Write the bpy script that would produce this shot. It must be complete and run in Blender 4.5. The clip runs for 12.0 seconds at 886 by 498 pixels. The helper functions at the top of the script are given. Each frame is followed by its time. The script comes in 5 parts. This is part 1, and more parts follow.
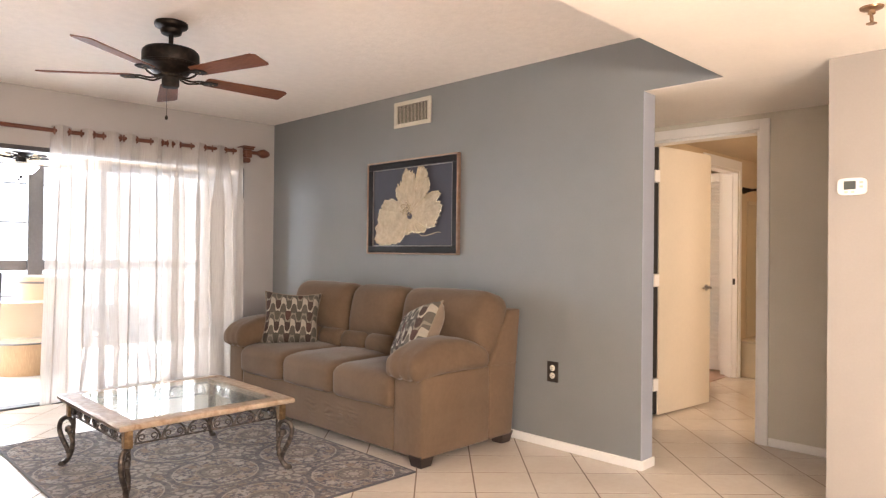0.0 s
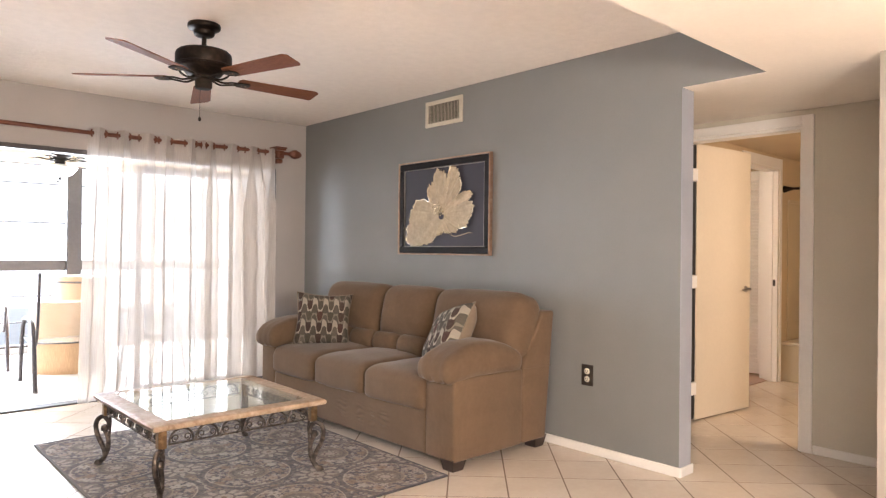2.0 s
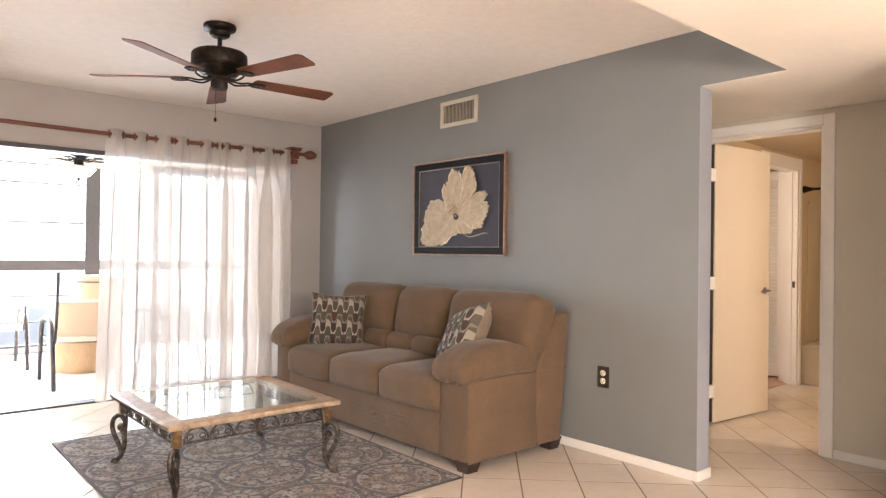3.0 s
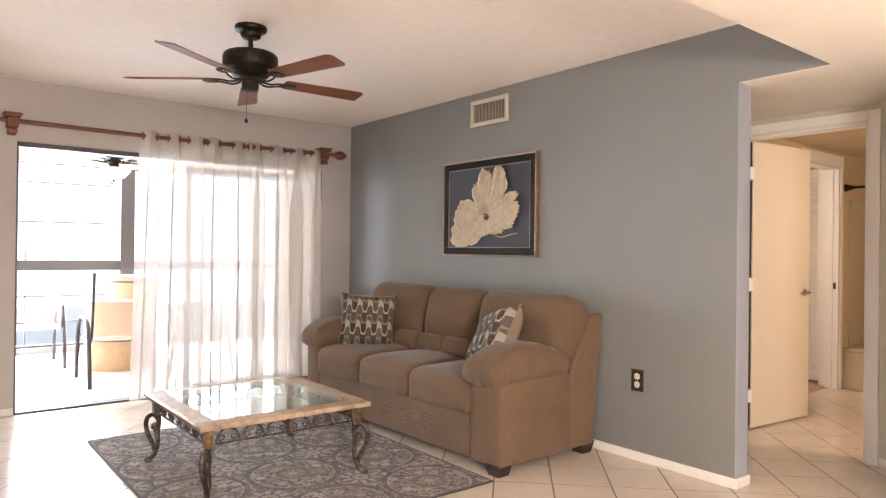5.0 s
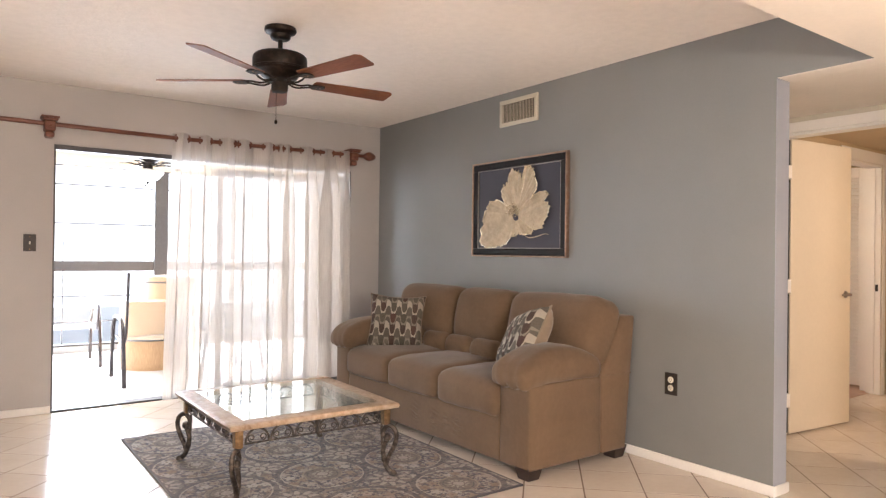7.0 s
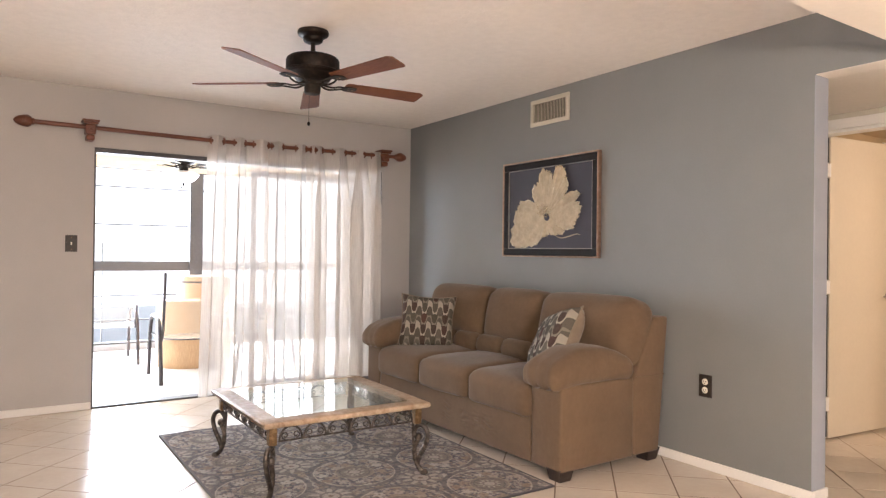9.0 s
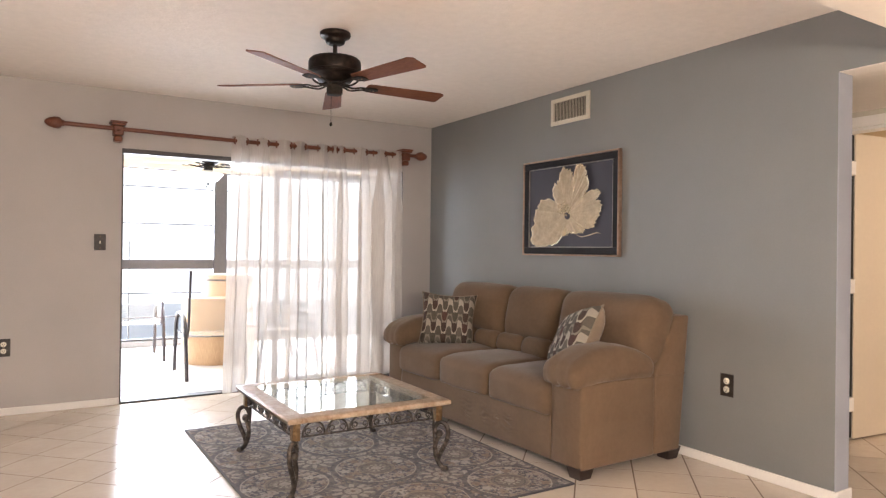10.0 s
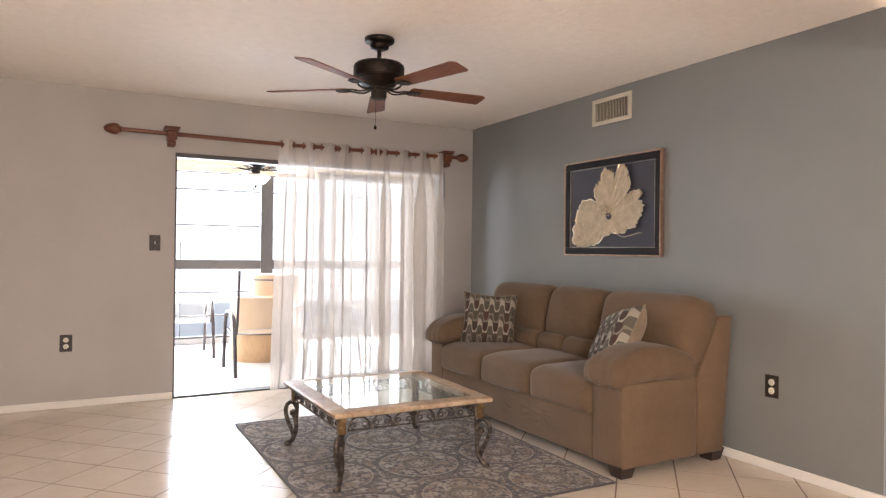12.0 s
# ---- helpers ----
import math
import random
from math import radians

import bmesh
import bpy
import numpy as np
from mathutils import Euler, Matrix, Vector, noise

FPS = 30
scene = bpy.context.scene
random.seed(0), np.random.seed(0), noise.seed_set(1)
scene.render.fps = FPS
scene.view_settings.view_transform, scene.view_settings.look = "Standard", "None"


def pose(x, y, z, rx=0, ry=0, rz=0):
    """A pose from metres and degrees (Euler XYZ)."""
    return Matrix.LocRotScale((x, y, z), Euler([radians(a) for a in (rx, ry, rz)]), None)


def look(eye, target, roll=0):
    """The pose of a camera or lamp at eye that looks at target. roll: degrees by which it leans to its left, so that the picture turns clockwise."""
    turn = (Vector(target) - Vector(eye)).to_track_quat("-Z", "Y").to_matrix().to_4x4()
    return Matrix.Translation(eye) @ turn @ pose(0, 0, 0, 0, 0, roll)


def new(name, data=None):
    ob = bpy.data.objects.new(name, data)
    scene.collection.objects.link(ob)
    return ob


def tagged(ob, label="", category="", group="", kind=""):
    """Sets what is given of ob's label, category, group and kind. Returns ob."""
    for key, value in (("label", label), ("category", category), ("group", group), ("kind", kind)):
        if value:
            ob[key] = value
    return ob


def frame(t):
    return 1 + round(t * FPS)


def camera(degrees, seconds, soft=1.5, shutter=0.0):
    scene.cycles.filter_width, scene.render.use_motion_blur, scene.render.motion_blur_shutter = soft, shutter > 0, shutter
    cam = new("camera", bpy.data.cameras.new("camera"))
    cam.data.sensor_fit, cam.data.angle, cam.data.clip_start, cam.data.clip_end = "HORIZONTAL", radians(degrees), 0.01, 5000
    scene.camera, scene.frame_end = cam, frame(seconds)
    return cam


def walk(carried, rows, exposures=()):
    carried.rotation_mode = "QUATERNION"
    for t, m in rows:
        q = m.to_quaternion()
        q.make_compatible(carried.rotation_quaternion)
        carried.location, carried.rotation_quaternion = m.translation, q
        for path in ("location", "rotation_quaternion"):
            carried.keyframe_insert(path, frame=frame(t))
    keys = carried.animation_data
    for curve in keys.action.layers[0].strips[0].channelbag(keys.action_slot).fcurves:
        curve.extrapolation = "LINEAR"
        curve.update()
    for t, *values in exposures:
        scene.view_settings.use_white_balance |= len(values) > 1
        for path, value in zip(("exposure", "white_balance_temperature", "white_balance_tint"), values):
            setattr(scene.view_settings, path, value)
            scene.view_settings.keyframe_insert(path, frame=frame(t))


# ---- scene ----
cam = camera(66.9, 12.0, 1.3)
PATH = [
    (0, (-0.045, -0.038, 1.213), (1.366, 1.379, 1.223), 0.6),
    (0.5, (-0.036, -0.022, 1.214), (1.36, 1.41, 1.225), 0.7),
    (1, (-0.031, -0.013, 1.214), (1.349, 1.435, 1.225), 0.7),
    (1.5, (-0.025, -0.004, 1.22), (1.338, 1.46, 1.228), 0.7),
    (2, (-0.019, 0.006, 1.22), (1.327, 1.485, 1.228), 0.6),
    (2.5, (-0.013, 0.013, 1.22), (1.317, 1.506, 1.228), 0.7),
    (3, (-0.006, 0.018, 1.218), (1.307, 1.527, 1.228), 0.7),
    (5, (0.012, 0.054, 1.224), (1.259, 1.618, 1.232), 0.7),
    (5.5, (0.014, 0.062, 1.224), (1.245, 1.639, 1.232), 0.7),
    (6, (0.016, 0.07, 1.223), (1.23, 1.659, 1.232), 0.7),
    (6.5, (0.028, 0.072, 1.223), (1.222, 1.675, 1.233), 0.7),
    (7, (0.031, 0.079, 1.22), (1.209, 1.695, 1.231), 0.7),
    (9, (0.021, 0.075, 1.219), (1.126, 1.742, 1.23), 0.7),
    (9.5, (0.017, 0.062, 1.221), (1.095, 1.747, 1.229), 0.7),
    (10, (0.004, 0.047, 1.222), (1.057, 1.747, 1.227), 0.7),
    (10.5, (-0.01, 0.036, 1.217), (1.018, 1.751, 1.223), 0.7),
    (11, (-0.018, 0.022, 1.216), (0.983, 1.753, 1.221), 0.7),
    (11.5, (-0.03, 0.003, 1.218), (0.944, 1.749, 1.222), 0.7),
    (12, (-0.037, -0.01, 1.215), (0.911, 1.751, 1.222), 0.7),
]
EXPOSURES = [(0, 0.80, 5850, 12), (3, 0.80, 5850, 12), (6, 0.74, 5850, 12), (9, 0.61, 5850, 12), (12, 0.43, 5850, 12)]
walk(cam, [(t, look(eye, target, roll)) for t, eye, target, roll in PATH], EXPOSURES)

# ---- world and light ----
world = bpy.data.worlds.new("world")
scene.world = world
world.use_nodes = True
wn = world.node_tree.nodes
sky = wn.new("ShaderNodeTexSky")
sky.sky_type, sky.sun_disc = "NISHITA", False
sky.sun_elevation, sky.sun_rotation = radians(50), radians(20)
world.node_tree.links.new(sky.outputs[0], wn["Background"].inputs[0])
wn["Background"].inputs[1].default_value = 0.12


def lamp(name, kind, m, energy, colour, size=1.0, size_y=None, spread=180):
    d = bpy.data.lights.new(name, kind)
    d.energy, d.color = energy, colour
    if kind == "AREA":
        d.size = size
        d.spread = radians(spread)
        if size_y:
            d.shape, d.size_y = "RECTANGLE", size_y
    elif kind == "SUN":
        d.angle = radians(0.5)
    else:
        d.shadow_soft_size = size
    ob = new(name, d)
    ob.matrix_world = m
    return ob


lamp("sun", "SUN", look((0, 0, 0), (0.3, -0.66, -1.0)), 2.0, (1.0, 0.94, 0.85))
# daylight in the porch's window band
lamp("porch_daylight", "AREA", pose(1.8, 9.35, 1.35, -90, 0, 0), 900, (0.93, 0.97, 1.0), 7.0, 2.5)
# warm lamps of the dining end and of the bedroom
lamp("dining_lamp", "POINT", pose(0.2, -1.6, 1.35), 300, (1.0, 0.84, 0.66), 0.22)
# broad unseen fill lamp, added behind the view to lift room and hall
lamp("room_fill", "AREA", pose(-1.6, -0.8, 2.08), 70, (1.0, 0.92, 0.81), 1.6, 1.6)
lamp("bedroom_lamp", "POINT", pose(5.05, 0.60, 1.6), 36, (1.0, 0.77, 0.53), 0.2)
# unseen fill lamp, added to brighten the louvred door and its doorway
lamp("closet_fill", "POINT", pose(5.5, 3.7, 1.7), 24, (1.0, 0.77, 0.52), 0.12)

# ---- materials ----


class Mat:
    """A small wrapper round a node material."""

    def __init__(self, name, rough=0.6, metal=0.0, spec=0.5):
        self.m = bpy.data.materials.new(name)
        self.m.use_nodes = True
        self.t = self.m.node_tree
        self.b = self.t.nodes["Principled BSDF"]
        self.b.inputs["Roughness"].default_value = rough
        self.b.inputs["Metallic"].default_value = metal
        self.b.inputs["Specular IOR Level"].default_value = spec
        self.co = self.n("ShaderNodeTexCoord").outputs["Object"]

    def n(self, kind, **sets):
        node = self.t.nodes.new(kind)
        for k, v in sets.items():
            if k == "operation":
                node.operation = v
            elif k == "blend_type":
                node.blend_type = v
            elif k == "data_type":
                node.data_type = v
            elif k == "feature":
                node.feature = v
            elif k == "use_clamp":
                node.use_clamp = v
        return node

    def link(self, a, b):
        self.t.links.new(a, b)

    def math(self, op, a, b=0.0, c=0.0, clamp=False):
        node = self.n("ShaderNodeMath", operation=op, use_clamp=clamp)
        for i, v in enumerate((a, b, c)):
            if isinstance(v, (int, float)):
                node.inputs[i].default_value = v
            else:
                self.link(v, node.inputs[i])
        return node.outputs[0]

    def noise(self, scale, detail=3.0, rough=0.55, stretch=(1, 1, 1), co=None):
        src = co or self.co
        mp = self.n("ShaderNodeMapping")
        mp.inputs["Scale"].default_value = stretch
        self.link(src, mp.inputs["Vector"])
        t = self.n("ShaderNodeTexNoise")
        t.inputs["Scale"].default_value, t.inputs["Detail"].default_value, t.inputs["Roughness"].default_value = scale, detail, rough
        self.link(mp.outputs[0], t.inputs["Vector"])
        return t.outputs["Fac"]

    def ramp(self, fac, stops):
        r = self.n("ShaderNodeValToRGB")
        e = r.color_ramp.elements
        while len(e) < len(stops):
            e.new(0.5)
        for el, (p, c) in zip(e, stops):
            el.position, el.color = p, (*c, 1)
        self.link(fac, r.inputs[0])
        return r.outputs[0]

    def mix(self, fac, a, b, mode="MIX"):
        x = self.n("ShaderNodeMix", data_type="RGBA", blend_type=mode)
        for sock, v in ((x.inputs[0], fac), (x.inputs[6], a), (x.inputs[7], b)):
            if isinstance(v, (int, float)):
                sock.default_value = v
            elif isinstance(v, tuple):
                sock.default_value = (*v, 1)
            else:
                self.link(v, sock)
        return x.outputs[2]

    def colour(self, sock):
        if isinstance(sock, tuple):
            self.b.inputs["Base Color"].default_value = (*sock, 1)
        else:
            self.link(sock, self.b.inputs["Base Color"])
        return self

    def bump(self, height, strength=0.2, dist=0.005):
        bp = self.n("ShaderNodeBump")
        bp.inputs["Strength"].default_value, bp.inputs["Distance"].default_value = strength, dist
        self.link(height, bp.inputs["Height"])
        self.link(bp.outputs[0], self.b.inputs["Normal"])
        return self

    def rough(self, sock):
        self.link(sock, self.b.inputs["Roughness"])
        return self


def shade(c, k):
    return tuple(min(1.0, v * k) for v in c)


def painted(name, c, rough=0.6, grain=90, amount=0.05, bump=0.12):
    a = Mat(name, rough)
    big, fine = a.noise(1.7, 4), a.noise(grain, 3)
    col = a.ramp(big, [(0.3, shade(c, 1 - amount)), (0.7, shade(c, 1 + amount))])
    a.colour(a.mix(0.12, col, a.ramp(fine, [(0.3, shade(c, 0.85)), (0.7, shade(c, 1.12))])))
    a.bump(fine, bump, 0.003)
    return a.m


def textured_ceiling(name, c):
    a = Mat(name, 0.85)
    v = a.noise(16, 5, 0.6)
    w = a.noise(55, 3)
    h = a.math("ADD", a.math("MULTIPLY", v, 0.7), a.math("MULTIPLY", w, 0.4))
    a.colour(a.ramp(v, [(0.35, shade(c, 0.95)), (0.65, c)]))
    a.bump(h, 0.4, 0.012)
    return a.m


def metal(name, c, rough=0.4, worn=(0.3, 0.25, 0.2), full=1.0):
    a = Mat(name, rough, full)
    f = a.noise(35, 4)
    a.colour(a.ramp(f, [(0.45, c), (0.75, worn)]))
    a.bump(f, 0.15, 0.002)
    return a.m


def wood(name, dark, light, scale=14, stretch=(1, 12, 12), rough=0.4):
    a = Mat(name, rough)
    g = a.noise(scale, 5, 0.6, stretch)
    f = a.noise(4, 2)
    a.colour(a.mix(0.25, a.ramp(g, [(0.3, dark), (0.7, light)]), a.ramp(f, [(0.3, dark), (0.7, light)])))
    a.bump(g, 0.1, 0.002)
    return a.m


def fabric(name, c, weave=420, vary=0.18, sheen=0.3):
    a = Mat(name, 0.92, spec=0.15)
    big, mid, fine = a.noise(5, 4), a.noise(38, 4), a.noise(weave, 2)
    col = a.ramp(big, [(0.3, shade(c, 1 - vary)), (0.7, shade(c, 1 + vary))])
    col = a.mix(0.16, col, a.ramp(mid, [(0.35, shade(c, 0.8)), (0.65, shade(c, 1.2))]))
    a.colour(col)
    a.bump(a.math("ADD", a.math("MULTIPLY", mid, 0.6), a.math("MULTIPLY", fine, 0.5)), 0.25, 0.003)
    a.b.inputs["Sheen Weight"].default_value = sheen
    a.b.inputs["Sheen Roughness"].default_value = 0.4
    return a.m


def tile_material():
    a = Mat("cream_tile", 0.2)
    info = a.n("ShaderNodeObjectInfo").outputs["Random"]
    geo = a.n("ShaderNodeNewGeometry")
    world_co = geo.outputs["Position"]
    v = a.noise(3.5, 5, 0.6, co=world_co)
    s = a.noise(30, 4, co=world_co)
    base = a.ramp(v, [(0.3, (0.62, 0.53, 0.44)), (0.7, (0.72, 0.64, 0.55))])
    spread = a.math("ADD", a.math("MULTIPLY", info, 0.5), a.math("MULTIPLY", geo.outputs["Random Per Island"], 0.5))
    base = a.mix(0.22, base, a.ramp(spread, [(0.0, (0.58, 0.49, 0.40)), (1.0, (0.74, 0.67, 0.59))]))
    base = a.mix(0.12, base, a.ramp(s, [(0.3, (0.5, 0.42, 0.34)), (0.7, (0.78, 0.72, 0.64))]))
    a.colour(base)
    a.rough(a.math("ADD", a.math("MULTIPLY", v, 0.08), 0.14))
    a.bump(a.noise(9, 3, co=world_co), 0.08, 0.004)
    return a.m


def glass_material(name, tint=(0.95, 0.98, 0.96), rough=0.0, ior=1.5):
    m = bpy.data.materials.new(name)
    m.use_nodes = True
    t = m.node_tree
    t.nodes.remove(t.nodes["Principled BSDF"])
    g, tr, mx, fr = (t.nodes.new(k) for k in ("ShaderNodeBsdfGlossy", "ShaderNodeBsdfTransparent", "ShaderNodeMixShader", "ShaderNodeLayerWeight"))
    g.inputs["Roughness"].default_value = rough
    tr.inputs["Color"].default_value = (*tint, 1)
    fr.inputs["Blend"].default_value = 0.5
    f0 = ((ior - 1) / (ior + 1)) ** 2
    pw, ma = t.nodes.new("ShaderNodeMath"), t.nodes.new("ShaderNodeMath")
    pw.operation, ma.operation = "POWER", "MULTIPLY_ADD"
    pw.inputs[1].default_value = 5.0
    ma.inputs[1].default_value, ma.inputs[2].default_value = 1 - f0, f0
    t.links.new(fr.outputs["Facing"], pw.inputs[0])
    t.links.new(pw.outputs[0], ma.inputs[0])
    t.links.new(ma.outputs[0], mx.inputs[0])
    t.links.new(tr.outputs[0], mx.inputs[1])
    t.links.new(g.outputs[0], mx.inputs[2])
    t.links.new(mx.outputs[0], t.nodes["Material Output"].inputs[0])
    return m


def sheer_material():
    """Thin woven curtain cloth: part open weave, part cloth that glows through."""
    m = bpy.data.materials.new("sheer_cloth")
    m.use_nodes = True
    t = m.node_tree
    t.nodes.remove(t.nodes["Principled BSDF"])
    N = t.nodes.new
    co, mp, nz, rp = N("ShaderNodeTexCoord"), N("ShaderNodeMapping"), N("ShaderNodeTexNoise"), N("ShaderNodeValToRGB")
    mp.inputs["Scale"].default_value = (60, 60, 3)
    t.links.new(co.outputs["Object"], mp.inputs[0])
    t.links.new(mp.outputs[0], nz.inputs["Vector"])
    nz.inputs["Scale"].default_value = 3
    rp.color_ramp.elements[0].position, rp.color_ramp.elements[0].color = 0.3, (0.62, 0.578, 0.54, 1)
    rp.color_ramp.elements[1].position, rp.color_ramp.elements[1].color = 0.7, (0.72, 0.68, 0.64, 1)
    t.links.new(nz.outputs["Fac"], rp.inputs[0])
    d, tl, tr = N("ShaderNodeBsdfDiffuse"), N("ShaderNodeBsdfTranslucent"), N("ShaderNodeBsdfTransparent")
    tr.inputs["Color"].default_value = (1, 0.97, 0.94, 1)
    t.links.new(rp.outputs[0], d.inputs["Color"])
    t.links.new(rp.outputs[0], tl.inputs["Color"])
    a, b = N("ShaderNodeMixShader"), N("ShaderNodeMixShader")
    a.inputs[0].default_value = 0.235
    t.links.new(d.outputs[0], a.inputs[1])
    t.links.new(tl.outputs[0], a.inputs[2])
    b.inputs[0].default_value = 0.31
    t.links.new(a.outputs[0], b.inputs[1])
    t.links.new(tr.outputs[0], b.inputs[2])
    t.links.new(b.outputs[0], t.nodes["Material Output"].inputs[0])
    return m


def rug_material():
    """Grey-blue rug: a grid of ringed medallions with small blossoms, and star blossoms between them."""
    a = Mat("patterned_rug", 0.95, spec=0.1)
    sep = a.n("ShaderNodeSeparateXYZ")
    a.link(a.co, sep.inputs[0])
    CX, CY = 0.52, 0.536

    def cell(offset_x, offset_y):
        wob = a.math("MULTIPLY", a.math("SUBTRACT", a.noise(40, 2), 0.5), 0.016)
        fx = a.math("ADD", a.math("MULTIPLY", a.math("SUBTRACT", a.math("FRACT", a.math("ADD", a.math("DIVIDE", sep.outputs[0], CX), offset_x)), 0.5), CX), wob)
        fy = a.math("ADD", a.math("MULTIPLY", a.math("SUBTRACT", a.math("FRACT", a.math("ADD", a.math("DIVIDE", sep.outputs[1], CY), offset_y)), 0.5), CY), wob)
        r = a.math("SQRT", a.math("ADD", a.math("MULTIPLY", fx, fx), a.math("MULTIPLY", fy, fy)))
        return r, a.math("ARCTAN2", fy, fx)

    def band(x, centre, half):
        return a.math("LESS_THAN", a.math("ABSOLUTE", a.math("SUBTRACT", x, centre)), half)

    def petals(r, ang, count, r0, r1, phase=0.0):
        c = a.math("ABSOLUTE", a.math("COSINE", a.math("ADD", a.math("MULTIPLY", ang, count / 2), phase)))
        return a.math("LESS_THAN", a.math("SUBTRACT", r, r0), a.math("MULTIPLY", c, r1 - r0))

    r, ang = cell(0.04, 0.127)
    q, qng = cell(0.54, 0.627)
    grain = a.noise(170, 2)

    def blossoms(scale, size):
        """Small five-lobed flowers strewn over the ground: mask and a tint value."""
        vo = a.n("ShaderNodeTexVoronoi")
        vo.inputs["Scale"].default_value = scale
        vo.inputs["Randomness"].default_value = 0.75
        a.link(a.co, vo.inputs["Vector"])
        dv = a.n("ShaderNodeVectorMath", operation="SUBTRACT")
        a.link(a.co, dv.inputs[0])
        a.link(vo.outputs["Position"], dv.inputs[1])
        sp_ = a.n("ShaderNodeSeparateXYZ")
        a.link(dv.outputs[0], sp_.inputs[0])
        tint = a.n("ShaderNodeSeparateColor")
        a.link(vo.outputs["Color"], tint.inputs[0])
        an = a.math("ADD", a.math("ARCTAN2", sp_.outputs[1], sp_.outputs[0]), a.math("MULTIPLY", tint.outputs[1], 6.28))
        lobe = a.math("ADD", 0.55, a.math("MULTIPLY", a.math("ABSOLUTE", a.math("COSINE", a.math("MULTIPLY", an, 2.5))), 0.45))
        mask = a.math("LESS_THAN", vo.outputs["Distance"], a.math("MULTIPLY", lobe, size))
        heart = a.math("LESS_THAN", vo.outputs["Distance"], size * 0.22)
        return mask, heart, tint.outputs[0]

    big, heart, tint = blossoms(15, 0.50)
    small, heart2, tint2 = blossoms(38, 0.55)
    ground = a.ramp(a.noise(30, 4), [(0.35, (0.078, 0.076, 0.096)), (0.65, (0.128, 0.124, 0.150))])
    tan, cream, blue = (0.34, 0.285, 0.23), (0.47, 0.43, 0.38), (0.095, 0.09, 0.108)
    pale = [(0.0, (0.48, 0.45, 0.41)), (0.35, (0.37, 0.31, 0.255)), (0.6, (0.26, 0.195, 0.15)), (0.8, (0.46, 0.425, 0.385)), (1.0, (0.51, 0.475, 0.425))]
    flowers, flowers2 = a.ramp(tint, pale), a.ramp(tint2, pale)
    col = a.mix(a.math("MULTIPLY", small, 0.7), ground, flowers2)
    col = a.mix(a.math("MULTIPLY", big, 0.85), col, flowers)
    col = a.mix(heart, col, (0.20, 0.15, 0.12))
    # plain channel round each medallion, then its pale line
    col = a.mix(a.math("MULTIPLY", band(r, 0.240, 0.014), 0.7), col, blue)
    col = a.mix(a.math("MULTIPLY", band(r, 0.220, 0.003), 0.8), col, (0.47, 0.43, 0.38))
    # inner disc with a rosette
    inner = a.math("LESS_THAN", r, 0.104)
    col = a.mix(a.math("MULTIPLY", inner, 0.75), col, a.ramp(a.noise(60, 3), [(0.35, (0.135, 0.118, 0.112)), (0.65, (0.23, 0.20, 0.18))]))
    col = a.mix(a.math("MULTIPLY", band(r, 0.104, 0.004), 0.8), col, tan)
    col = a.mix(a.math("MULTIPLY", band(r, 0.082, 0.003), 0.8), col, blue)
    col = a.mix(a.math("MULTIPLY", petals(r, ang, 11, 0.022, 0.060), a.math("ADD", 0.3, a.math("MULTIPLY", a.noise(85, 3), 0.8), clamp=True)), col, cream)
    col = a.mix(band(r, 0.034, 0.004), col, (0.17, 0.14, 0.125))
    # star blossoms where four medallions meet
    near = a.math("LESS_THAN", q, 0.125)
    col = a.mix(a.math("MULTIPLY", near, 0.55), col, (0.13, 0.12, 0.13))
    col = a.mix(a.math("MULTIPLY", petals(q, qng, 10, 0.02, 0.112), a.math("ADD", 0.35, a.math("MULTIPLY", a.noise(85, 3), 0.8), clamp=True)), col, cream)
    col = a.mix(band(q, 0.05, 0.006), col, (0.16, 0.14, 0.14))
    col = a.mix(a.math("LESS_THAN", q, 0.014), col, (0.20, 0.15, 0.12))
    # worn, fibrous look
    col = a.mix(0.15, col, a.ramp(a.noise(75, 4), [(0.35, (0.10, 0.09, 0.09)), (0.65, (0.36, 0.32, 0.29))]))
    col = a.mix(0.13, col, a.ramp(grain, [(0.3, (0.08, 0.075, 0.08)), (0.7, (0.34, 0.31, 0.29))]))
    a.colour(col)
    a.bump(grain, 0.6, 0.004)
    return a.m


